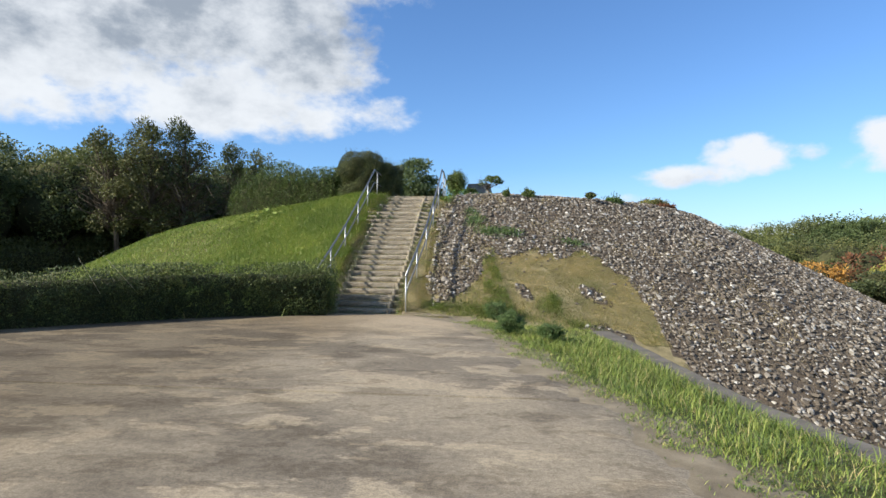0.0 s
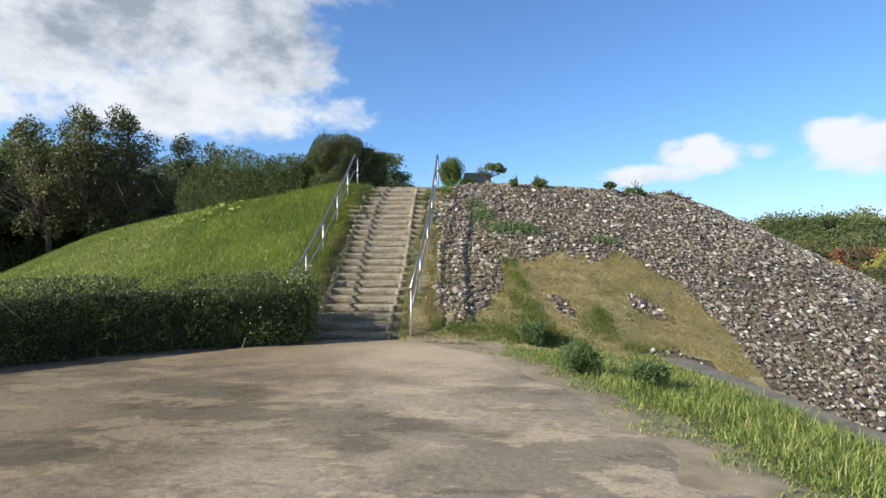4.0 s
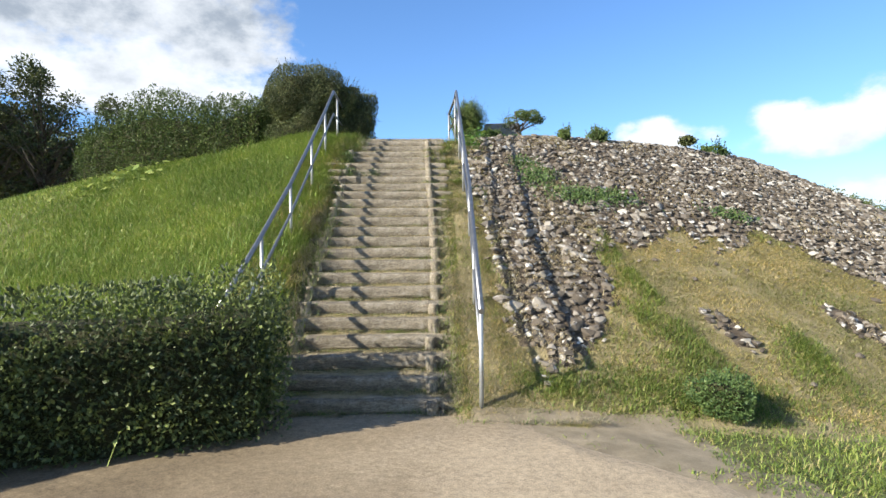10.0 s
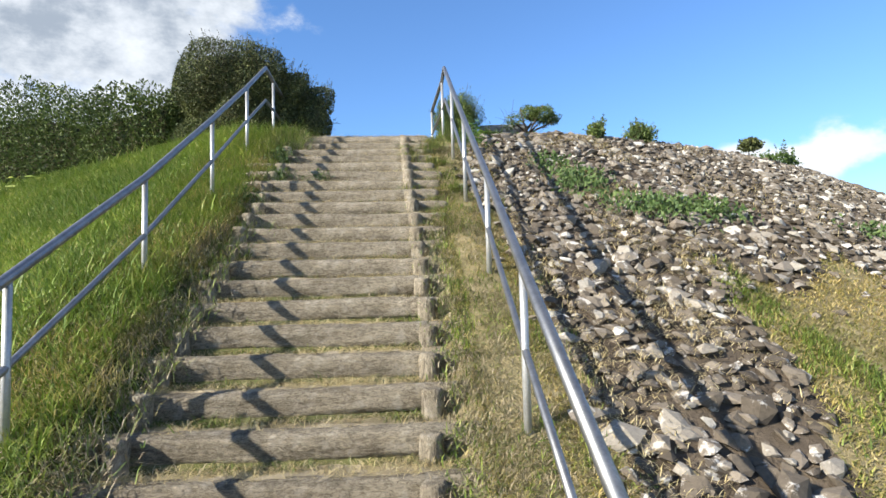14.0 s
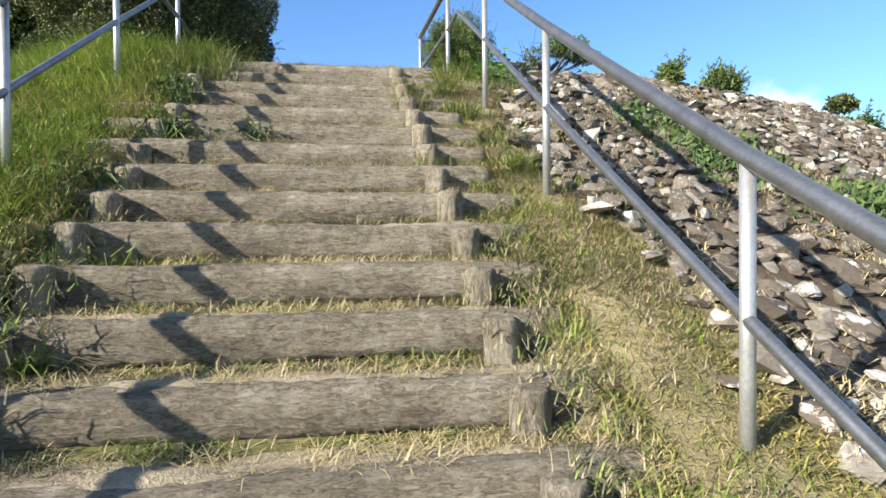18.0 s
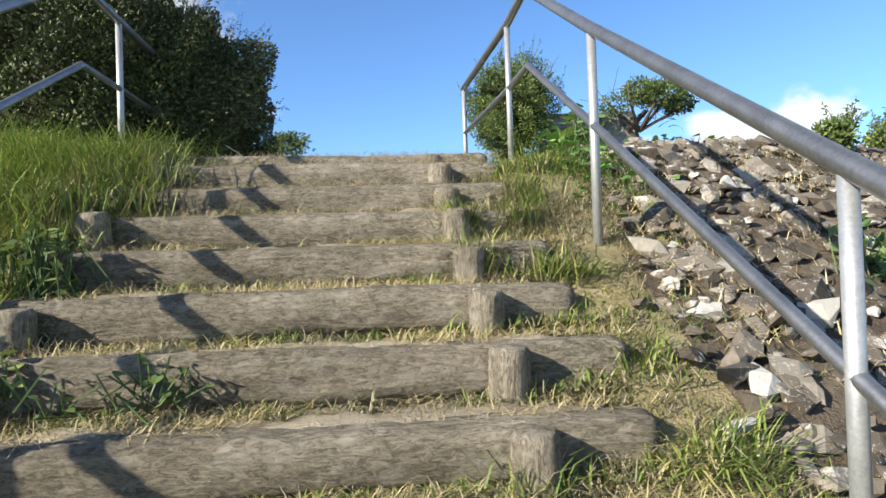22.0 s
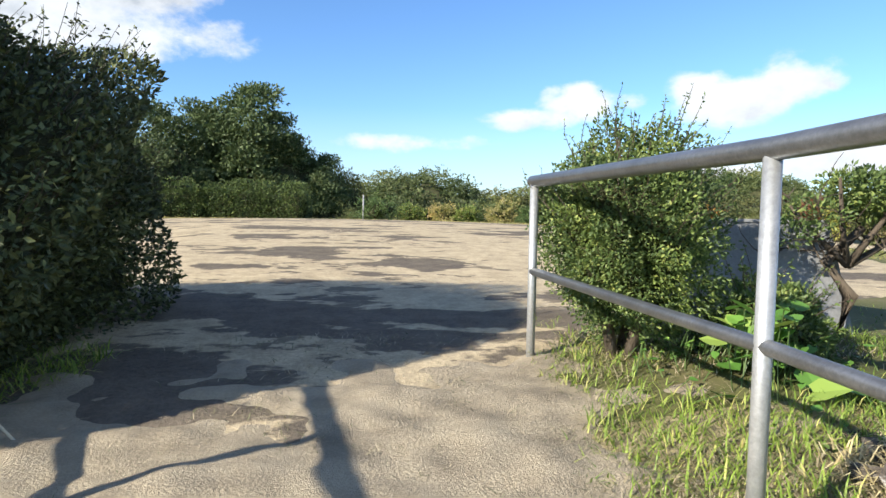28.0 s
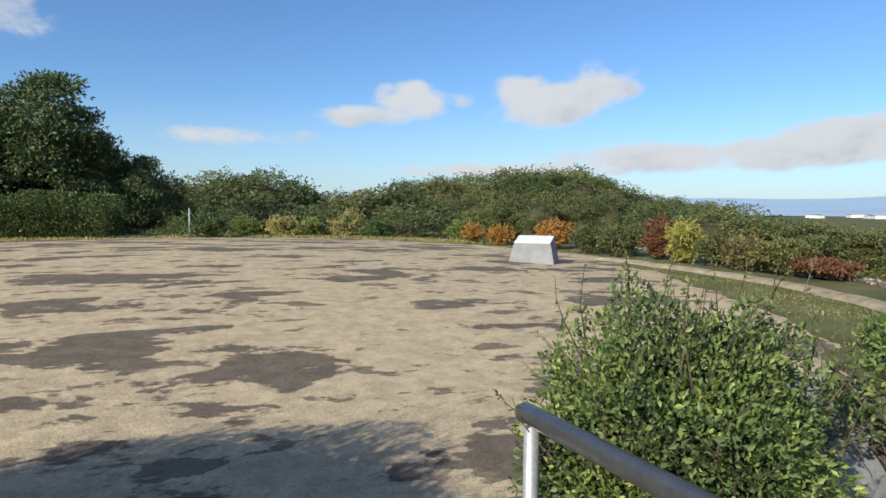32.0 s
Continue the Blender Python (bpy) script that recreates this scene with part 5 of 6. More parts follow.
def hedge(name, label, line, half_w, height, per_m, size, mat, seed, group="", sprig=0, z_of=None, young=None, lump=0.14, hollow=0.3, loose=False, heart=(0.56, 0.68)):
    """A clipped hedge along a line: leaves over a lumpy rounded bank, with a dense heart darkened for the shade inside.
    """
    ob = thing(name, label, "hedge", group=group)
    P = np.array(line, float)
    seg = np.linalg.norm(np.diff(P[:, :2], axis=0), axis=1)
    cum = np.concatenate([[0], np.cumsum(seg)])
    n = int(per_m * cum[-1])
    s = rng.uniform(0, cum[-1], n)
    t = rng.uniform(-0.12, math.pi + 0.12, n)
    ends = rng.uniform(size=n) < 0.6 / cum[-1]
    s = np.where(ends, np.where(rng.uniform(size=n) < 0.5, -rng.uniform(0, 0.3, n), cum[-1] + rng.uniform(0, 0.3, n)), s)
    px, py = np.interp(s, cum, P[:, 0]), np.interp(s, cum, P[:, 1])
    hh = np.interp(s, cum, P[:, 2]) * height
    tx, ty = np.gradient(np.interp(np.linspace(0, cum[-1], 50), cum, P[:, 0])), np.gradient(np.interp(np.linspace(0, cum[-1], 50), cum, P[:, 1]))
    ta = np.arctan2(np.interp(s, np.linspace(0, cum[-1], 50), ty), np.interp(s, np.linspace(0, cum[-1], 50), tx))
    L = lumps(np.stack([s * 0.9, np.cos(t), np.sin(t)], -1), seed, lump, 2.8 if loose else 2.0, 9)
    L = np.minimum(L, 1.05)
    c, sn = np.sign(np.cos(t)) * np.abs(np.cos(t)) ** 0.45, np.abs(np.sin(t)) ** 0.5
    # a share of the leaves clothes the upright sides down to the ground
    low = rng.uniform(size=n) < 0.4
    sn = np.where(low, rng.uniform(0.0, 0.8, n), sn)
    c = np.where(low, np.sign(c) * (1 - 0.2 * sn ** 3) * (0.86 + 0.14 * np.minimum(sn * 3, 1)), c)
    u = (1 - hollow * rng.uniform(0, 1, n) ** 2) * L
    short = np.where(ends, rng.uniform(0.1, 1, n), 1)
    across = c * half_w * u * short
    up = sn * hh * u
    along = np.where(s < 0, s, np.where(s > cum[-1], s - cum[-1], 0))
    X = px - np.sin(ta) * across + np.cos(ta) * along
    Y = py + np.cos(ta) * across + np.sin(ta) * along
    Z0 = ground_z(X, Y) if z_of is None else z_of(X, Y)
    pts = np.stack([X, Y, Z0 + np.maximum(up, 0.03)], -1)
    D = unit(np.stack([-np.sin(ta) * c, np.cos(ta) * c, sn], -1) + rng.normal(size=(n, 3)) * 0.8)
    z = size * rng.uniform(0.6, 1.35, n)
    V, F = leaf_arrays(pts, D, z, z * 0.52)
    part("foliage", mesh_np("foliage", V, F, mat), ob)
    # dense dark heart that stands in for the inner shade
    m, q = max(12, int(cum[-1] * 3)), 12
    V, F = [], []
    for i in range(m):
        ss = cum[-1] * i / (m - 1)
        x, y, h = np.interp(ss, cum, P[:, 0]), np.interp(ss, cum, P[:, 1]), np.interp(ss, cum, P[:, 2]) * height
        a = np.interp(ss, np.linspace(0, cum[-1], 50), np.arctan2(ty, tx))
        for j in range(q):
            tt = -0.1 + (math.pi + 0.2) * j / (q - 1)
            cc, sv = math.copysign(abs(math.cos(tt)) ** 0.45, math.cos(tt)) * half_w * heart[0], max(0, math.sin(tt)) ** 0.5 * h * heart[1]
            X1, Y1 = x - math.sin(a) * cc, y + math.cos(a) * cc
            zz = float(ground_z(np.float64(X1), np.float64(Y1))) if z_of is None else float(z_of(np.float64(X1), np.float64(Y1)))
            V.append((X1, Y1, zz + sv - 0.03))
    for i in range(m - 1):
        for j in range(q - 1):
            F.append((i * q + j, i * q + j + 1, (i + 1) * q + j + 1, (i + 1) * q + j))
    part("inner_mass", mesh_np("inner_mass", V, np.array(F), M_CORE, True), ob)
    if sprig:
        k = np.where((sn > (0.2 if loose else 0.6)))[0]
        if loose:
            # young shoots stand in clumps
            at = rng.choice(k, 26, replace=False)
            near = np.min(np.hypot(s[k][:, None] - s[at][None], (t[k][:, None] - t[at][None]) * 0.6), axis=1)
            k = k[near < 0.13]
        k = rng.choice(k, min(sprig, len(k)), replace=False)
        out = np.stack([-np.sin(ta[k]) * c[k], np.cos(ta[k]) * c[k], 0 * c[k]], -1) * (1.2 if loose else 0.0)
        tw, lv = sprigs(pts[k] - [0, 0, 0.05], unit(np.array([0, 0, 1.0]) + out + rng.normal(size=(len(k), 3)) * 0.3), 0.2, 0.004, size * 1.1, 9)
        part("shoot_growth", mesh_np("shoot_growth", *merge(lv), young or mat), ob)
        part("twig_growth", mesh_np("twig_growth", *merge(tw), M_BARK), ob)
    return ob


hedge("hedge", "dense dark green hedge along the edge of the court", [(-1.78, 0.42, 1.0), (-2.5, 0.12, 1.02), (-3.8, -0.3, 1.03), (-5.2, -1.3, 1.02), (-6.8, -3.0, 0.95), (-9.0, -5.3, 0.85), (-12, -8.5, 0.72), (-16, -12.5, 0.6)],
      0.66, 1.3, 9500, 0.052, M_HEDGE, 3, sprig=420, young=M_YOUNG, lump=0.2, hollow=0.42, loose=True, heart=(0.7, 0.84))
hedge("hedge", "clipped dark hedge on the rim of the summit", [(-4.2, 10.7, 0.96), (-5.2, 11.0, 0.92), (-6.1, 11.3, 0.88), (-6.7, 11.6, 1.15), (-7.6, 12.0, 1.36), (-8.8, 12.6, 1.38), (-9.9, 13.1, 1.15)],
      0.85, 1.75, 7000, 0.06, M_RIMHEDGE, 11, sprig=420)
hedge("hedge", "long clipped hedge at the far side of the summit", [(-17, 36, 1.0), (-12, 38.3, 1.0), (-7.5, 39.0, 1.0), (-4.5, 38.8, 0.97), (-2.7, 38.3, 0.9)], 0.9, 1.85, 3000, 0.1, M_RIMHEDGE, 17)


x, y = scatter(2600, -9, -1.7, -5.6, 0.6, lambda a, b: (np.abs(b - np.interp(a, [-9, -6.8, -5.2, -3.8, -2.6, -1.9], [-5.3, -3.0, -1.35, -0.4, 0.1, 0.5])) < 0.75) & noise_keep(a, b, 2.0, 0.2, 5.0))
stuff("hedge_grass", *merge([blades(x, y, ground_z(x, y), 0.55, 0.012, 1.3, 0.8), blades(x[::4], y[::4], ground_z(x, y)[::4] + 0.8, 0.4, 0.012, 1.6, 0.8)]), M_VERGE, "long grass that grows out of the hedge")


def shrub(name, label, centre, radii, n, size, mat, seed, trunk_r=0.03, shoots=0, shoot_len=0.3, category="shrub", stems=3, core=0.72, group="", flat_bottom=None, amp=0.14):
    """A shrub: stems from the ground, a dark core for the inner twigs and their shade, leaves over it and shoots that
    stick out.
    """
    ob = thing(name, label, category, group=group)
    c = np.array(centre, float)
    g = float(ground_z(np.float64(c[0]), np.float64(c[1])))
    for i in range(stems):
        a = 2 * math.pi * i / max(1, stems) + seed
        top = c + np.array([math.cos(a) * radii[0] * 0.4, math.sin(a) * radii[1] * 0.4, radii[2] * 0.1])
        foot = np.array([c[0] + math.cos(a) * trunk_r * 1.2, c[1] + math.sin(a) * trunk_r * 1.2, g - 0.05])
        mid = (foot + top) / 2 + rng.normal(size=3) * 0.04
        part("stem", tube_mesh("stem", [foot, mid, top], trunk_r, M_BARK, 7, trunk_r * 0.5), ob)
    part("foliage", mesh_np("foliage", *blob_leaves(c, radii, n, size, seed, flat_bottom=flat_bottom, amp=amp), mat), ob)
    if core:
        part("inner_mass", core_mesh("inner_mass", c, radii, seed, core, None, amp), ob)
    if shoots:
        D = sphere_dirs(shoots * 3)
        D = D[D[:, 2] > -0.1][:shoots]
        P = c + D * np.asarray(radii) * (lumps(D, seed, amp) * 0.85)[:, None]
        tw, lv = sprigs(P, unit(D * [0.8, 0.8, 0.6] + [0, 0, 0.7]), shoot_len, 0.0035, size * 0.9, 16)
        part("shoot_growth", mesh_np("shoot_growth", *merge(lv), mat), ob)
        part("twig_growth", mesh_np("twig_growth", *merge(tw), M_BARK), ob)
    return ob


shrub("bush", "tall dense dark evergreen bush at the head of the stairs", (-2.93, 10.85, 5.08), (1.5, 1.65, 1.18), 150000, 0.038, M_DARKBUSH, 21, 0.06, 900, 0.34, stems=5, core=0.84, category="bush", amp=0.1)
shrub("bush", "clipped box-leaved bush behind the end of the handrail", (1.02, 10.68, 5.0), (0.41, 0.42, 0.52), 38000, 0.023, M_SHRUB, 22, 0.035, 90, 0.26, stems=3, core=0.7, amp=0.13, category="bush")
tall = bpy.data.objects["bush.001"]
st = [(0.7, 10.6, 5.2), (0.74, 10.65, 5.2), (0.78, 10.6, 5.22), (0.74, 10.56, 5.2), (0.9, 10.5, 5.35), (1.02, 10.6, 5.38), (1.14, 10.52, 5.35), (1.28, 10.65, 5.28), (1.36, 10.75, 5.2)]
tw, lv = sprigs(st, [unit(np.array([0.25 * math.sin(i * 2.4), 0.2 * math.cos(i * 1.7), 1.0])) for i in range(len(st))], 0.3, 0.004, 0.026, 40)
for twig, leaves in zip(tw, lv):
    part("leafage", mesh_np("leafage", *leaves, M_SHRUB), part("long_shoot", mesh_np("long_shoot", *twig, M_BARK), tall))
shrub("shrub", "yellow-green shrub among vines beside the handrail's end", (1.7, 10.45, 4.58), (0.3, 0.25, 0.22), 5000, 0.03, M_SHRUB, 31, 0.012, 30, 0.2, stems=2, core=0.6)
shrub("shrub", "low round shrub at the foot of the slope", (2.98, 0.66, 0.16), (0.27, 0.25, 0.19), 5200, 0.032, M_WEED, 23, 0.012, 26, 0.14, amp=0.22, group="low shrubs by the verge")
shrub("shrub", "low round shrub in the long verge grass", (3.36, -2.6, 0.1), (0.25, 0.24, 0.21), 6000, 0.032, M_WEED, 24, 0.012, 30, 0.16, amp=0.24, group="low shrubs by the verge")
shrub("shrub", "low round shrub in the long verge grass", (4.1, -3.4, 0.04), (0.26, 0.22, 0.14), 3600, 0.034, M_WEED, 29, 0.012, 30, 0.16, amp=0.26, group="low shrubs by the verge")
shrub("shrub", "small leafy shrub on the rim above the stones", (3.25, 9.0, 4.38), (0.15, 0.15, 0.13), 1300, 0.04, M_SHRUB, 25, 0.012, 14, 0.16)
shrub("shrub", "pale variegated shrub on the rim above the stones", (4.15, 9.4, 4.4), (0.25, 0.22, 0.17), 1900, 0.045, M_SHRUB, 26, 0.012, 30, 0.16)
shrub("shrub", "small clipped shrub on a bare stem at the rim", (6.85, 10.5, 4.48), (0.2, 0.18, 0.11), 1100, 0.06, M_DARKBUSH, 27, 0.02, 0, stems=1)
shrub("shrub", "straggling green plant at the rim above the stones", (8.0, 11.4, 4.3), (0.4, 0.3, 0.16), 900, 0.08, M_WEED, 28, 0.01, 16, 0.25, core=0)


def pruned_tree():
    """A stunted tree with a bare crooked trunk and a flat leafy crown on one side."""
    ob = thing("small_tree", "stunted tree with crooked pale trunk and half-bare crown", "tree")
    x, y, z = 2.45, 10.85, TOP
    part("trunk", tube_mesh("trunk", [(x - 0.05, y, z - 0.1), (x + 0.05, y, z + 0.22), (x - 0.08, y + 0.05, z + 0.42), (x + 0.1, y, z + 0.62)], 0.045, M_BARK, 8, 0.025), ob)
    for dx, dy, dz in ((0.45, 0.1, 0.4), (0.3, -0.15, 0.5), (-0.35, 0.1, 0.35), (-0.15, -0.1, 0.45), (0.6, 0, 0.25)):
        part("limb", tube_mesh("limb", [(x + 0.02, y, z + 0.4), (x + dx * 0.5, y + dy * 0.5, z + 0.45 + dz * 0.4), (x + dx, y + dy, z + 0.45 + dz)], 0.022, M_BARK, 6, 0.008), ob)
    blocks = []
    for cx, cz, r, n in ((0.3, 0.8, 0.26, 2600), (0.08, 0.84, 0.22, 1600), (0.5, 0.7, 0.18, 1100), (-0.22, 0.7, 0.18, 500), (-0.36, 0.58, 0.13, 160)):
        blocks.append(blob_leaves((x + cx, y, z + cz), (r, r * 0.9, r * 0.55), n, 0.034, int(n)))
    part("crown", mesh_np("crown", *merge(blocks), M_SHRUB), ob)
    st, dr = [], []
    for _ in range(70):
        a = rng.uniform(-0.5, 0.5)
        st.append((x + a, y + rng.uniform(-0.15, 0.15), z + rng.uniform(0.45, 0.8)))
        dr.append(unit(np.array([rng.normal(), rng.normal(), 0.6])))
    part("twig_growth", mesh_np("twig_growth", *merge(twig_arrays(st, dr, 0.25, 0.005)), M_BARK), ob)


pruned_tree()


def dry_stalk(a, b):
    ob = thing("dry_stalk", "pale dry grass stalk fallen beside the dark bush", "plant")
    mid = [(p + q) / 2 + d for p, q, d in zip(a, b, (0, 0, 0.012))]
    part("stalk", tube_mesh("stalk", [a, mid, b], 0.006, M_DRYSTALK, 6, 0.002), ob)



def boulder(x, y, s, turn):
    """A weathered brown block lying half sunk in the grass."""
    V, F = stone_shape(int(turn))
    ob = thing("boulder", "weathered brown stone half sunk in dry grass", "stone", at=pose(x, y, float(ground_z(np.float64(x), np.float64(y))) + s * 0.25, 0, 8, turn), data=mesh_np("boulder", V * s * np.array([1.3, 0.8, 0.75]), F, M_STONE))
    return ob


boulder(0.98, 8.15, 0.2, 35)
boulder(0.86, 5.0, 0.1, 80)
for bx, by, bs, turn in ((0.8, 3.3, 0.09, 140), (0.74, 6.4, 0.12, 20), (0.9, 6.15, 0.09, 65), (0.8, 5.5, 0.13, 110), (1.02, 4.7, 0.1, 150), (1.08, 4.35, 0.08, 200), (1.12, 6.75, 0.15, 240), (0.95, 7.4, 0.1, 300), (0.72, 4.2, 0.07, 330), (0.64, 6.5, 0.09, 33), (0.6, 6.8, 0.08, 77), (0.62, 6.2, 0.08, 190)):
    boulder(bx, by, bs, turn)

dry_stalk((-5.55, -2.3, 0.6), (-5.5, -3.9, 1.62))
dry_stalk((-6.1, -2.9, 0.6), (-6.18, -3.6, 1.46))
dry_stalk((-1.48, 9.9, 4.3), (-1.66, 9.93, 4.47))
dry_stalk((-1.3, 9.3, 4.27), (-1.52, 9.36, 4.44))


def heart_leaf():
    """One broad heart-shaped leaf with a fold along its rib; its stalk at the origin, its tip along +y."""
    half = [(0, 0.0), (0.28, -0.16), (0.5, 0.08), (0.46, 0.4), (0.24, 0.75), (0, 1.05)]
    V = [(x, y, 0.16 * x) for x, y in half] + [(-x, y, 0.16 * x) for x, y in half[1:-1]]
    n = len(half)
    F = [(0, i, i + 1) for i in range(1, n - 1)] + [(0, n + i, n + i - 1) for i in range(1, n - 2)]
    F.append((0, n - 1, len(V) - 1))
    return np.array(V), np.array(F)


def vine(label, centre, spread, n, size, height, mat=None):
    ob = thing("vine", label, "plant", group="broad-leaved weeds by the handrail")
    V0, F0 = heart_leaf()
    lv, st = [], []
    for _ in range(n):
        x, y = centre[0] + rng.normal() * spread[0], centre[1] + rng.normal() * spread[1]
        g = float(ground_z(np.float64(x), np.float64(y)))
        h = height * max(0.08, rng.uniform(0.2, 1.0) - 0.35 * math.hypot((x - centre[0]) / spread[0], (y - centre[1]) / spread[1]) * 0.5)
        s = size * rng.uniform(0.5, 1.25)
        m = Euler((rng.uniform(-0.7, 0.5), rng.uniform(-0.5, 0.5), rng.uniform(0, 6.28))).to_matrix()
        lv.append((V0 * s @ np.array(m).T + [x, y, g + h], F0))
        V, F, _ = tube([(x + rng.normal() * 0.05, y + rng.normal() * 0.05, g - 0.02), (x, y, g + h)], 0.003, 3, False)
        st.append((V, F))
    part("leafage", mesh_np("leafage", *merge(lv), mat or M_BROAD), ob)
    part("stalk_growth", mesh_np("stalk_growth", *merge(st), M_WEED), ob)


vine("broad heart-shaped vine leaves climbing by the handrail", (1.0, 8.6), (0.1, 0.16), 46, 0.08, 0.4)
vine("broad heart-shaped vine leaves behind the handrail", (1.45, 10.1), (0.13, 0.14), 34, 0.12, 0.42)
vine("low broad-leaved weeds at the top of the slope", (0.98, 8.05), (0.14, 0.28), 130, 0.05, 0.2)
vine("low yellow-green weeds below the bush", (1.5, 10.5), (0.25, 0.2), 170, 0.045, 0.22)
vine("broad bright leaves at the foot of the clipped hedge", (-7.6, 9.6), (0.7, 0.4), 120, 0.16, 0.35, M_YOUNG)
vine("low broad-leaved weeds at the top of the slope", (2.1, 9.5), (0.45, 0.2), 110, 0.05, 0.12)


def weed_patch(x, y, rx, ry, n):
    xs, ys = x + rng.normal(size=n) * rx, y + rng.normal(size=n) * ry
    P = np.stack([xs, ys, ground_z(xs, ys) + rng.uniform(0.02, 0.16, n)], -1)
    V, F = leaf_arrays(P, unit(rng.normal(size=(n, 3)) + [0, -0.2, 0.6]), rng.uniform(0.04, 0.09, n), 0.035)
    ob = thing("weed", "leafy green weeds growing through the cobbles", "plant", group="weeds on the stones")
    part("leafage", mesh_np("leafage", V, F, M_WEED), ob)
    st = [tube([(p[0] + 0.02, p[1] - 0.02, float(ground_z(p[0], p[1])) - 0.02), tuple(p)], 0.003, 3, False)[:2] for p in P[::6]]
    part("stalk_growth", mesh_np("stalk_growth", *merge(st), M_WEED), ob)


for w in ((2.1, 6.3, 0.2, 0.22, 500), (2.75, 5.55, 0.35, 0.18, 700), (3.4, 5.7, 0.25, 0.12, 300), (5.6, 5.7, 0.25, 0.1, 260), (1.9, 7.0, 0.12, 0.15, 200)):
    weed_patch(*w)
vine("leafy green weeds over the end of a log step", (-1.68, 6.96), (0.09, 0.06), 110, 0.04, 0.24, M_SHRUB)
vine("leafy green weeds over the end of a log step", (-1.6, 6.4), (0.1, 0.05), 80, 0.034, 0.15, M_SHRUB)
vine("low leafy weeds along a log step", (-1.1, 6.4), (0.1, 0.03), 36, 0.03, 0.12, M_SHRUB)
vine("leafy green weeds beside the log steps", (-1.85, 5.6), (0.12, 0.1), 80, 0.04, 0.18, M_SHRUB)

# ---- blocks with sloping panels on the summit ----


def lectern(label, m, face, stone):
    """A low concrete block, wider at its foot, that carries a sloping panel."""
    ob = thing("information_stand", label, "information board", at=m, group="information stands")
    b = [(-0.68, -0.45, -0.05), (0.68, -0.45, -0.05), (0.68, 0.5, -0.05), (-0.68, 0.5, -0.05)]
    t = [(-0.53, -0.3, 0.6), (0.53, -0.3, 0.6), (0.53, 0.38, 0.78), (-0.53, 0.38, 0.78)]
    bm = bmesh.new()
    vb, vt = [bm.verts.new(p) for p in b], [bm.verts.new(p) for p in t]
    bm.faces.new(vb[::-1])
    bm.faces.new(vt)
    for i in range(4):
        bm.faces.new((vb[i], vb[(i + 1) % 4], vt[(i + 1) % 4], vt[i]))
    bmesh.ops.bevel(bm, geom=bm.edges[:], offset=0.015, segments=2, affect="EDGES")
    part("block", mesh_bm("block", bm, stone), ob)
    bm = bmesh.new()
    bmesh.ops.create_cube(bm, size=1, matrix=Matrix.Translation((0, 0.04, 0.702)) @ Matrix.Rotation(math.atan2(0.18, 0.68), 4, "X") @ Matrix.Diagonal((1.05, 0.69, 0.024, 1)))
    bmesh.ops.bevel(bm, geom=bm.edges[:], offset=0.004, segments=1, affect="EDGES")
    part("panel", mesh_bm("panel", bm, face), ob)


lectern("grey concrete information stand with pale panel on the sand", pose(7.34, 21.6, float(mound_z(np.float64(7.34), np.float64(21.6))) - 0.01, 0, 0, -43) @ Matrix.Scale(0.8, 4), M_PANEL, M_DARKBLOCK)
lectern("grey concrete information stand among weeds and shrubs", pose(2.05, 11.4, TOP - 0.06, 0, 0, 172) @ Matrix.Scale(0.9, 4), M_DARKBLOCK, M_DARKBLOCK)


def marker_post():
    ob = thing("marker_post", "thin pale grey post at the far edge of the summit", "post")
    part("shaft", tube_mesh("shaft", [(0.19, 36.6, TOP - 0.1), (0.2, 36.6, 5.65)], 0.035, M_BLOCK, 8), ob)


marker_post()

# ---- trees ----


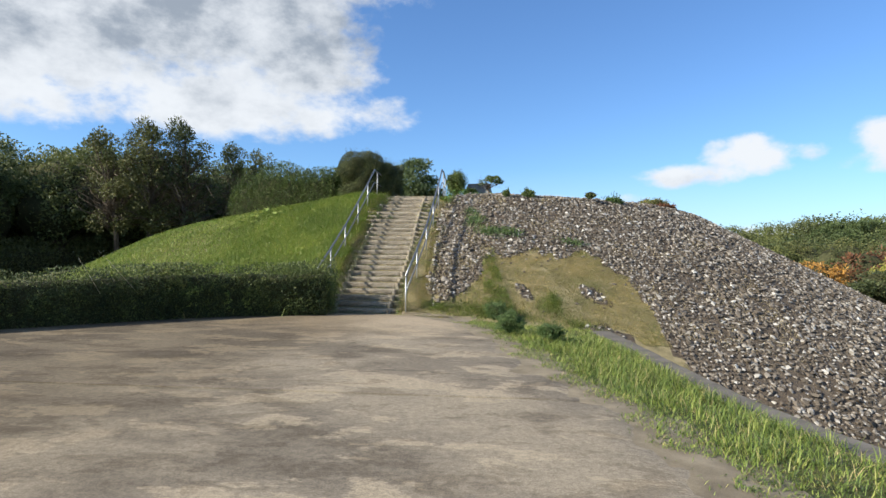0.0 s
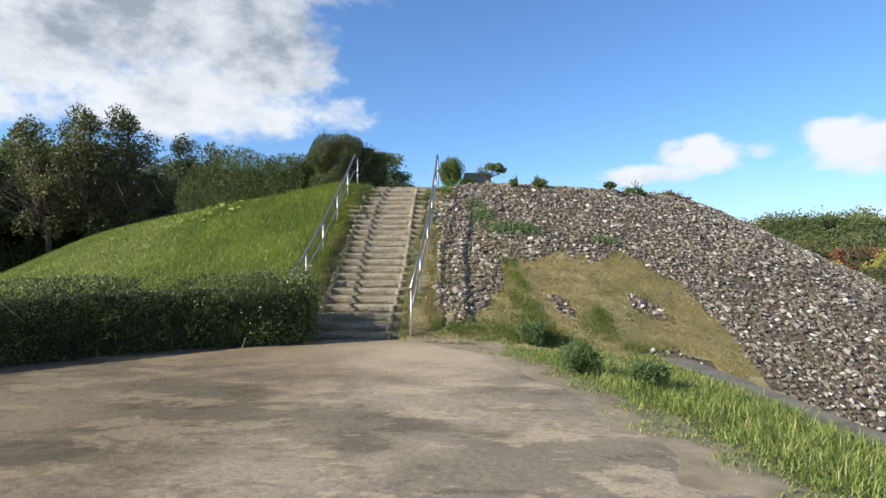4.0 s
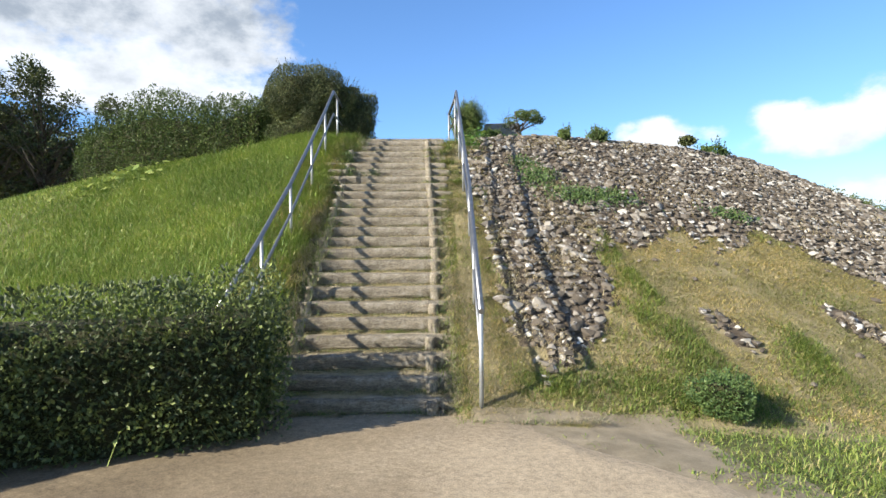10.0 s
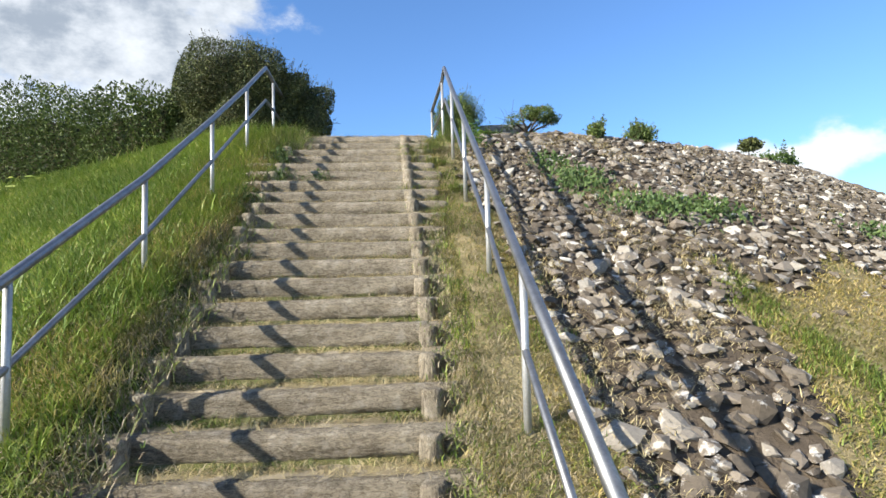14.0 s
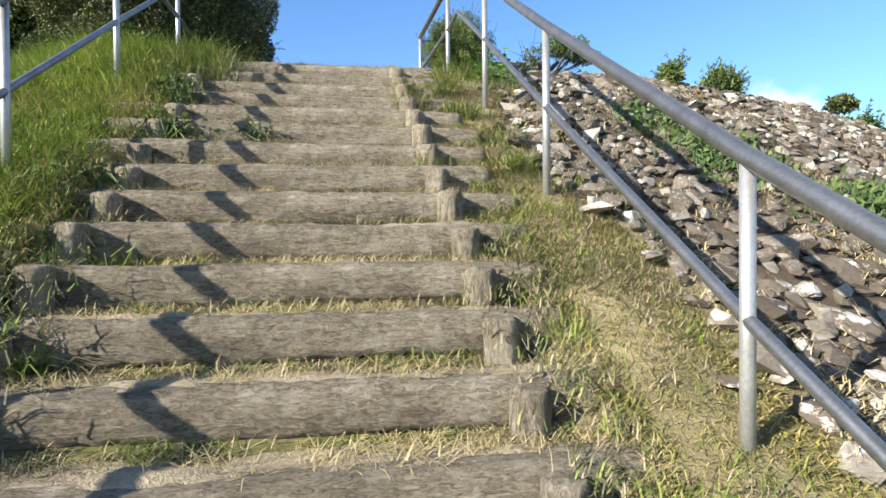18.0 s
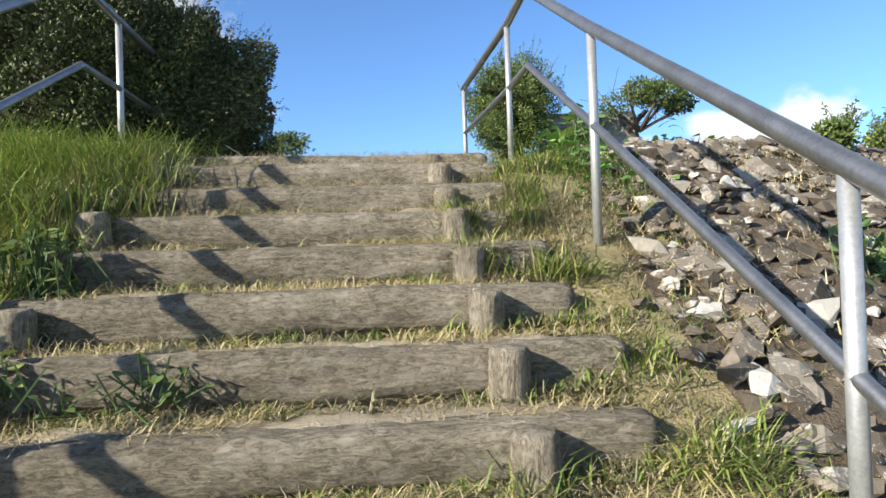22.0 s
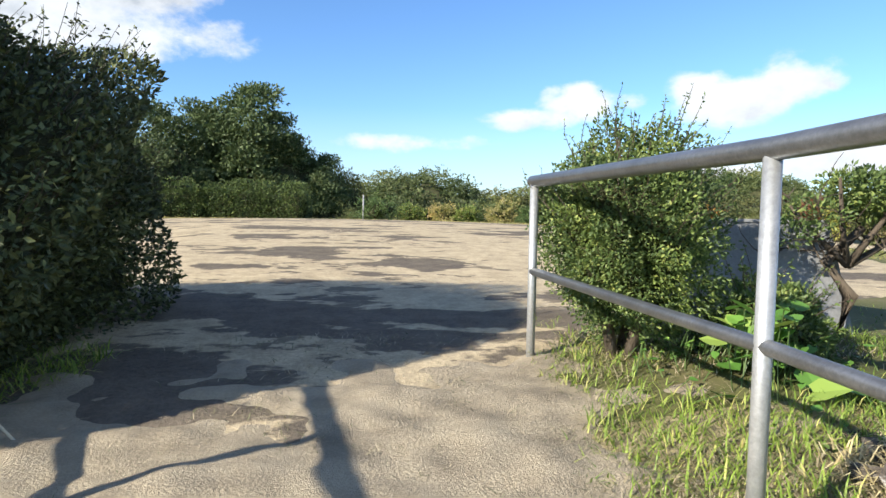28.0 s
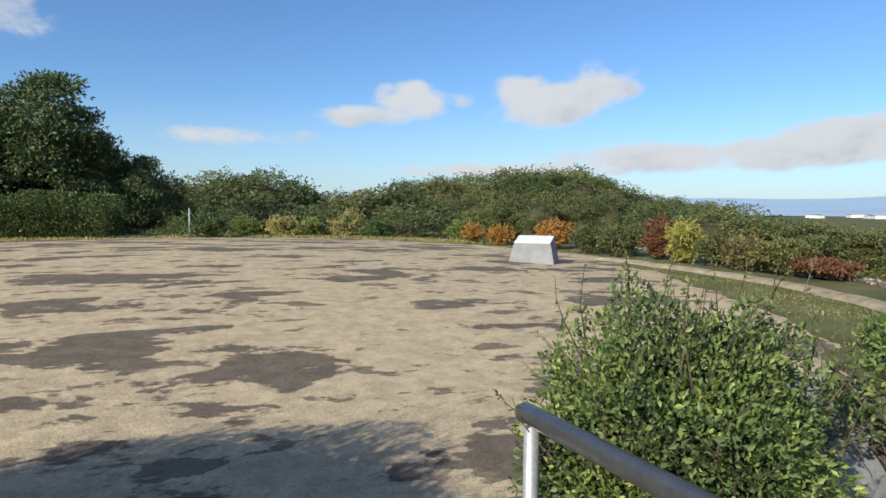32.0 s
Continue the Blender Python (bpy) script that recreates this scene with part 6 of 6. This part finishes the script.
def tree_parts(seed, height, crown_r, n, leaf, mat, kind="round"):
    """Trunk, limbs and a crown of leaf clumps with gaps, built at the origin."""
    r = np.random.default_rng(seed)
    ob = bpy.data.objects.new("tree", None)
    scene.collection.objects.link(ob)
    th = height * (0.25 if kind == "round" else 0.55)
    tr = 0.022 * height
    lean = r.normal(size=2) * 0.05 * height
    part("trunk", tube_mesh("trunk", [(0, 0, -0.6), (lean[0] * 0.3, lean[1] * 0.3, th * 0.6), (lean[0], lean[1], height * 0.72)], tr, M_BARK, 7, tr * 0.3), ob)
    blocks = []
    k = {"round": 40, "pine": 30, "sparse": 40}[kind]
    for i in range(k):
        if kind == "round":
            d = unit(r.normal(size=3))
            c = np.array([lean[0], lean[1], height * 0.5]) + d * np.array([crown_r, crown_r, height * 0.42]) * r.uniform(0.4, 0.92)
            br = crown_r * r.uniform(0.2, 0.36)
            rad = (br, br, br * 0.8)
        elif kind == "pine":
            h = 0.45 + 0.55 * i / k
            a = r.uniform(0, 6.28)
            w = crown_r * (1.15 - 0.75 * (h - 0.45) / 0.55) * r.uniform(0.3, 1.0)
            c = np.array([lean[0] + math.cos(a) * w, lean[1] + math.sin(a) * w, height * h])
            br = crown_r * r.uniform(0.34, 0.5)
            rad = (br, br, br * 0.4)
        else:
            a = r.uniform(0, 6.28)
            w = crown_r * r.uniform(0.2, 0.85)
            c = np.array([math.cos(a) * w, math.sin(a) * w, height * r.uniform(0.35, 1.0)])
            br = crown_r * r.uniform(0.14, 0.26)
            rad = (br, br, br * 1.3)
        if i < 9:
            p0 = np.array([lean[0] * 0.5, lean[1] * 0.5, th * r.uniform(0.6, 1.1)])
            part("limb", tube_mesh("limb", [p0, (p0 + c) / 2 + r.normal(size=3) * 0.15, c], tr * 0.4, M_BARK, 5, tr * 0.1), ob)
        blocks.append(blob_leaves(c, rad, n // k, leaf, int(seed * 50 + i), depth=0.5))
    # dark core that closes the crown and gives it inner shade
    if kind == "round":
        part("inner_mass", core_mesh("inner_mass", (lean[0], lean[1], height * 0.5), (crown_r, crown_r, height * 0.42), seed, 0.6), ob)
    if kind == "sparse":
        st = [np.array([lean[0], lean[1], height * r.uniform(0.35, 0.75)]) for _ in range(110)]
        dr = [unit(np.array([r.normal(), r.normal(), 0.9])) for _ in st]
        part("twig_growth", mesh_np("twig_growth", *merge(twig_arrays(st, dr, height * 0.28, 0.035, 0.22, 5)), M_BARK), ob)
    part("crown", mesh_np("crown", *merge(blocks), mat), ob)
    return ob


def forest():
    kinds = []
    for s, (h, cr, n, lf, mat, kd, lab) in enumerate((
            (10, 3.6, 14000, 0.2, M_TREE, "round", "dense dark green broadleaf tree in the woods"),
            (10, 3.2, 13000, 0.2, M_TREE2, "round", "olive green broadleaf tree in the woods"),
            (10, 4.0, 15000, 0.2, M_TREE, "round", "wide dark green tree in the woods"),
            (10, 2.8, 12000, 0.2, M_TREE2, "round", "slender olive green tree in the woods"),
            (10, 3.4, 13000, 0.2, M_TREE, "round", "deep green tree in the woods"),
            (10, 2.6, 11000, 0.19, M_PINE, "pine", "tall pine with layered dark crown"),
            (10, 2.6, 9000, 0.17, M_TREE2, "sparse", "thin-leaved tree with bare twigs against the sky"),
            (10, 4.0, 5600, 0.34, M_ORANGE, "round", "orange autumn maple below the mound"),
            (10, 3.8, 4600, 0.34, M_RED, "round", "russet autumn tree below the mound"),
            (10, 3.6, 4600, 0.34, M_YELLOW, "round", "yellow-green autumn tree below the mound"))):
        ob = tree_parts(40 + s, h, cr, n, lf, mat, kd)
        tagged(ob, lab, "tree", group="trees around the mound")
        kinds.append(ob)
    used = set()
    rr = random.Random(9)

    def plant(k, x, y, top, wide=1.0, z0=None):
        z = float(ground_z(np.float64(x), np.float64(y))) if z0 is None else z0
        s = max(0.2, (top - z) / (10.4 if k == 5 else 9.5))
        m = Matrix.LocRotScale((x, y, z - 0.1), Euler((0, 0, rr.uniform(0, 6.28))), (s * wide, s * wide, s))
        if k not in used:
            used.add(k)
            kinds[k].matrix_basis = m
        else:
            c = copy_thing(kinds[k], Matrix.Identity(4))
            c.matrix_basis = m

    def ring(az0, az1, step, d, tops, kinds_, jit=3.0, wide=1.0, origin=(0, 9)):
        a = az0
        while a <= az1:
            az = radians(a + rr.uniform(-0.4, 0.4) * step)
            dd = d + rr.uniform(-jit, jit)
            x, y = origin[0] + dd * math.sin(az), origin[1] + dd * math.cos(az)
            el = float(np.interp(a, [t[0] for t in tops], [t[1] for t in tops]))
            top = 5.85 + dd * math.tan(radians(el)) * 1.0
            plant(rr.choice(kinds_), x, y, top + rr.uniform(-0.9, 0.4), wide * rr.uniform(0.95, 1.25))
            a += step
    # behind the summit
    far = [(-20, 5.5), (-14, 6.3), (-9.5, 6.0), (-6, 5.2), (-2, 3.8), (1, 3.2), (4, 3.5), (9, 3.0), (14, 2.5), (19, 2.7), (24, 3.2), (33, 4.0), (39, 3.2), (43, 1.4), (49, 0.5), (56, -0.4), (70, -1.0)]
    near = [(a, e * 0.45 - 0.9) for a, e in far]
    ring(-14, 2, 2.3, 50, far, (0, 2, 4, 1), 3, 0.8)
    ring(-13, 3, 2.2, 44, near, (1, 3, 0), 2, 0.9)
    ring(3, 22, 2.3, 72, far, (0, 1, 2, 4), 5, 1.3)
    ring(2, 23, 2.2, 52, near, (0, 1, 4, 3), 3, 1.4)
    ring(20, 47, 1.5, 190, far, (0, 1, 2, 4), 10, 1.2)
    ring(20, 47, 1.8, 150, [(a, e * 0.6 - 0.4) for a, e in far], (0, 1, 3), 10, 1.2)
    ring(22, 46, 3.0, 56, [(20, -2.4), (30, -4.2), (46, -4.2)], (1, 3, 4), 3, 1.7)
    ring(44, 72, 2.6, 78, far, (0, 1, 4), 6, 1.7)
    ring(52, 75, 3.0, 45, [(40, -3.0), (75, -5.0)], (1, 3, 4), 4, 2.0)
    plant(5, -8.0, 54, 14.2, 1.05)
    plant(5, -10.6, 54, 12.8, 1.1)
    plant(5, -6.6, 55, 12.4, 0.9)
    plant(2, -5.4, 55, 11.0, 0.8)
    plant(5, -12.8, 52, 12.2, 1.0)
    plant(5, -4.4, 53, 10.4, 0.9)
    plant(5, -2.6, 54, 9.2, 0.9)
    for x, y, top in ((99, 160, 16.0), (104, 158, 15.2), (92, 163, 15.6)):
        plant(5, x, y, top, 1.0)
    # autumn colours below the rim
    plant(7, 32.6, 45, 3.1, 1.1)
    plant(8, 39.6, 49.8, 4.6, 1.0)
    plant(9, 40, 44, 4.0, 1.1)
    # the woods beyond the grass side
    left = [(-100, 7.0), (-75, 7.5), (-60, 8.5), (-50, 9.0), (-40, 8.0), (-30, 8.5), (-20, 7.5), (-12, 7.5)]
    for d, jit, k in ((44, 2, (0, 1, 2, 4, 3)), (50, 2, (0, 2, 4)), (57, 3, (0, 2, 4, 1))):
        a = -112.0
        while a < -13:
            az = radians(a + rr.uniform(-1.5, 1.5))
            dd = d + rr.uniform(-jit, jit)
            x, y = dd * math.sin(az), 8 + dd * math.cos(az)
            plant(rr.choice(k), x, y, float(np.interp(a, [t[0] for t in left], [t[1] for t in left])) * (0.88 + 0.012 * d) * rr.uniform(0.85, 1.12), rr.uniform(0.95, 1.2))
            a += 4.0 * 44 / d
    for x, y, top in ((-26, 31.5, 11.6), (-24, 33, 11.9), (-27.5, 30, 10.8), (-20, 37, 11.0)):
        plant(6, x, y, top, 1.1)


forest()
for x, y, h, m in ((0.85, 37.0, 0.6, M_WEED), (2.6, 38.6, 0.4, M_VERGE), (4.2, 38.2, 0.42, M_YELLOWGRASS), (5.4, 37.8, 0.36, M_VERGE), (6.9, 37.0, 0.45, M_YELLOWGRASS), (8.2, 36.3, 0.4, M_WEED), (10.9, 33.0, 0.4, M_VERGE)):
    shrub("shrub", "loose leafy shrub at the far edge of the summit", (x, y, float(mound_z(np.float64(x), np.float64(y))) + h * 0.8), (h * 1.5, h * 1.1, h), 3000, 0.09, m, int(abs(x * 10)), 0.02, 30, 0.4, core=0.5, amp=0.28, group="shrubs along the far rim")

for x, y, top, w, m, lab in (
        (11.3, 26.7, 5.12, 0.58, M_ORANGE, "orange autumn shrub beyond the edging of the summit"), (10.2, 30.6, 4.97, 0.33, M_ORANGE, "orange autumn shrub beyond the edging of the summit"),
        (10.6, 29.1, 4.9, 0.35, M_ORANGE, "orange autumn shrub beyond the edging of the summit"), (11.2, 24.6, 5.15, 0.5, M_TREE2, "dull green shrub beyond the edging of the summit"),
        (11.3, 23.4, 5.18, 0.5, M_TREE2, "dull green shrub beyond the edging of the summit"), (11.7, 22.2, 5.3, 0.4, M_RED, "russet autumn shrub beyond the edging of the summit"),
        (11.6, 21.2, 5.32, 0.4, M_YELLOW, "yellow-green shrub beyond the edging of the summit"), (11.6, 20.2, 5.08, 0.44, M_TREE2, "dull green shrub beyond the edging of the summit"),
        (11.6, 19.3, 4.95, 0.42, M_DRYBUSH, "brownish half-bare shrub beyond the edging of the summit"), (11.5, 18.4, 5.0, 0.5, M_TREE2, "dull green shrub beyond the edging of the summit"),
        (11.6, 17.5, 4.66, 0.5, M_RED, "russet autumn shrub beyond the edging of the summit")):
    z = float(ground_z(np.float64(x), np.float64(y)))
    shrub("shrub", lab, (x, y, (top + z) / 2 + 0.1), (w, w, (top - z) / 2), 4200, 0.075, m, int(x * 10 + y), 0.025, 20, 0.25, core=0.6, amp=0.2, group="shrubs below the rim")

# ---- far distance ----


def far_hills():
    m, nt, b = principled("far_haze")
    # distance haze is put into the hills' blue colour and a faint glow
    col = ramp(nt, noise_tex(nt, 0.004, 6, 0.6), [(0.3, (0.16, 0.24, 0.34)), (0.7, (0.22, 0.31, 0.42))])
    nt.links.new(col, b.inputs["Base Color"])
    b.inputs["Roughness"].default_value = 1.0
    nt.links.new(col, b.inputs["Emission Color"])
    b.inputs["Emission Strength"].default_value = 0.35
    V, F = [], []
    n = 240
    for i in range(n):
        a = radians(-70 + 220 * i / (n - 1))
        h = 58 + 34 * noise.noise((a * 3, 0, 0)) + 9 * noise.noise((a * 17, 2, 0))
        for rr, z in ((1250, -8.5), (3550, h * 0.6), (3800, h)):
            V.append((rr * math.sin(a), rr * math.cos(a), z))
    for i in range(n - 1):
        for j in range(2):
            F.append((i * 3 + j, (i + 1) * 3 + j, (i + 1) * 3 + j + 1, i * 3 + j + 1))
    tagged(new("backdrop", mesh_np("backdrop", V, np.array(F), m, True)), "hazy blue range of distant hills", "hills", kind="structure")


far_hills()
hedge("thicket", "dark undergrowth along the foot of the woods", [(-52, -8, 1.0), (-46, 6, 1.1), (-40, 20, 0.95), (-33, 33, 1.1), (-24, 44, 1.0), (-12, 51, 1.0)], 2.2, 3.0, 900, 0.2, M_TREE2, 61, lump=0.2, hollow=0.4)


def far_town():
    rr = random.Random(3)
    for i in range(14):
        a = radians(rr.uniform(51, 62))
        d = rr.uniform(1060, 1230)
        w, dp, h = rr.uniform(10, 26), rr.uniform(8, 14), rr.uniform(3, 5)
        if i < 2:
            a, d, w, dp, h = radians(56.6 + i), 330 + 12 * i, 6 - i, 5, 2.6
        x, y = d * math.sin(a), d * math.cos(a)
        ob = thing("building", "white flat-roofed building in the distant town", "building", at=pose(x, y, float(ground_z(np.float64(x), np.float64(y))) - 0.1, 0, 0, rr.uniform(0, 90)), group="distant town")
        bm = bmesh.new()
        bmesh.ops.create_cube(bm, size=1, matrix=Matrix.Translation((0, 0, h / 2)) @ Matrix.Diagonal((w, dp, h, 1)))
        part("wall", mesh_bm("wall", bm, M_PANEL), ob)
        bm = bmesh.new()
        bmesh.ops.create_cube(bm, size=1, matrix=Matrix.Translation((0, 0, h + 0.3)) @ Matrix.Diagonal((w + 1, dp + 1, 0.6, 1)))
        part("roof", mesh_bm("roof", bm, M_BLOCK), ob)


far_town()
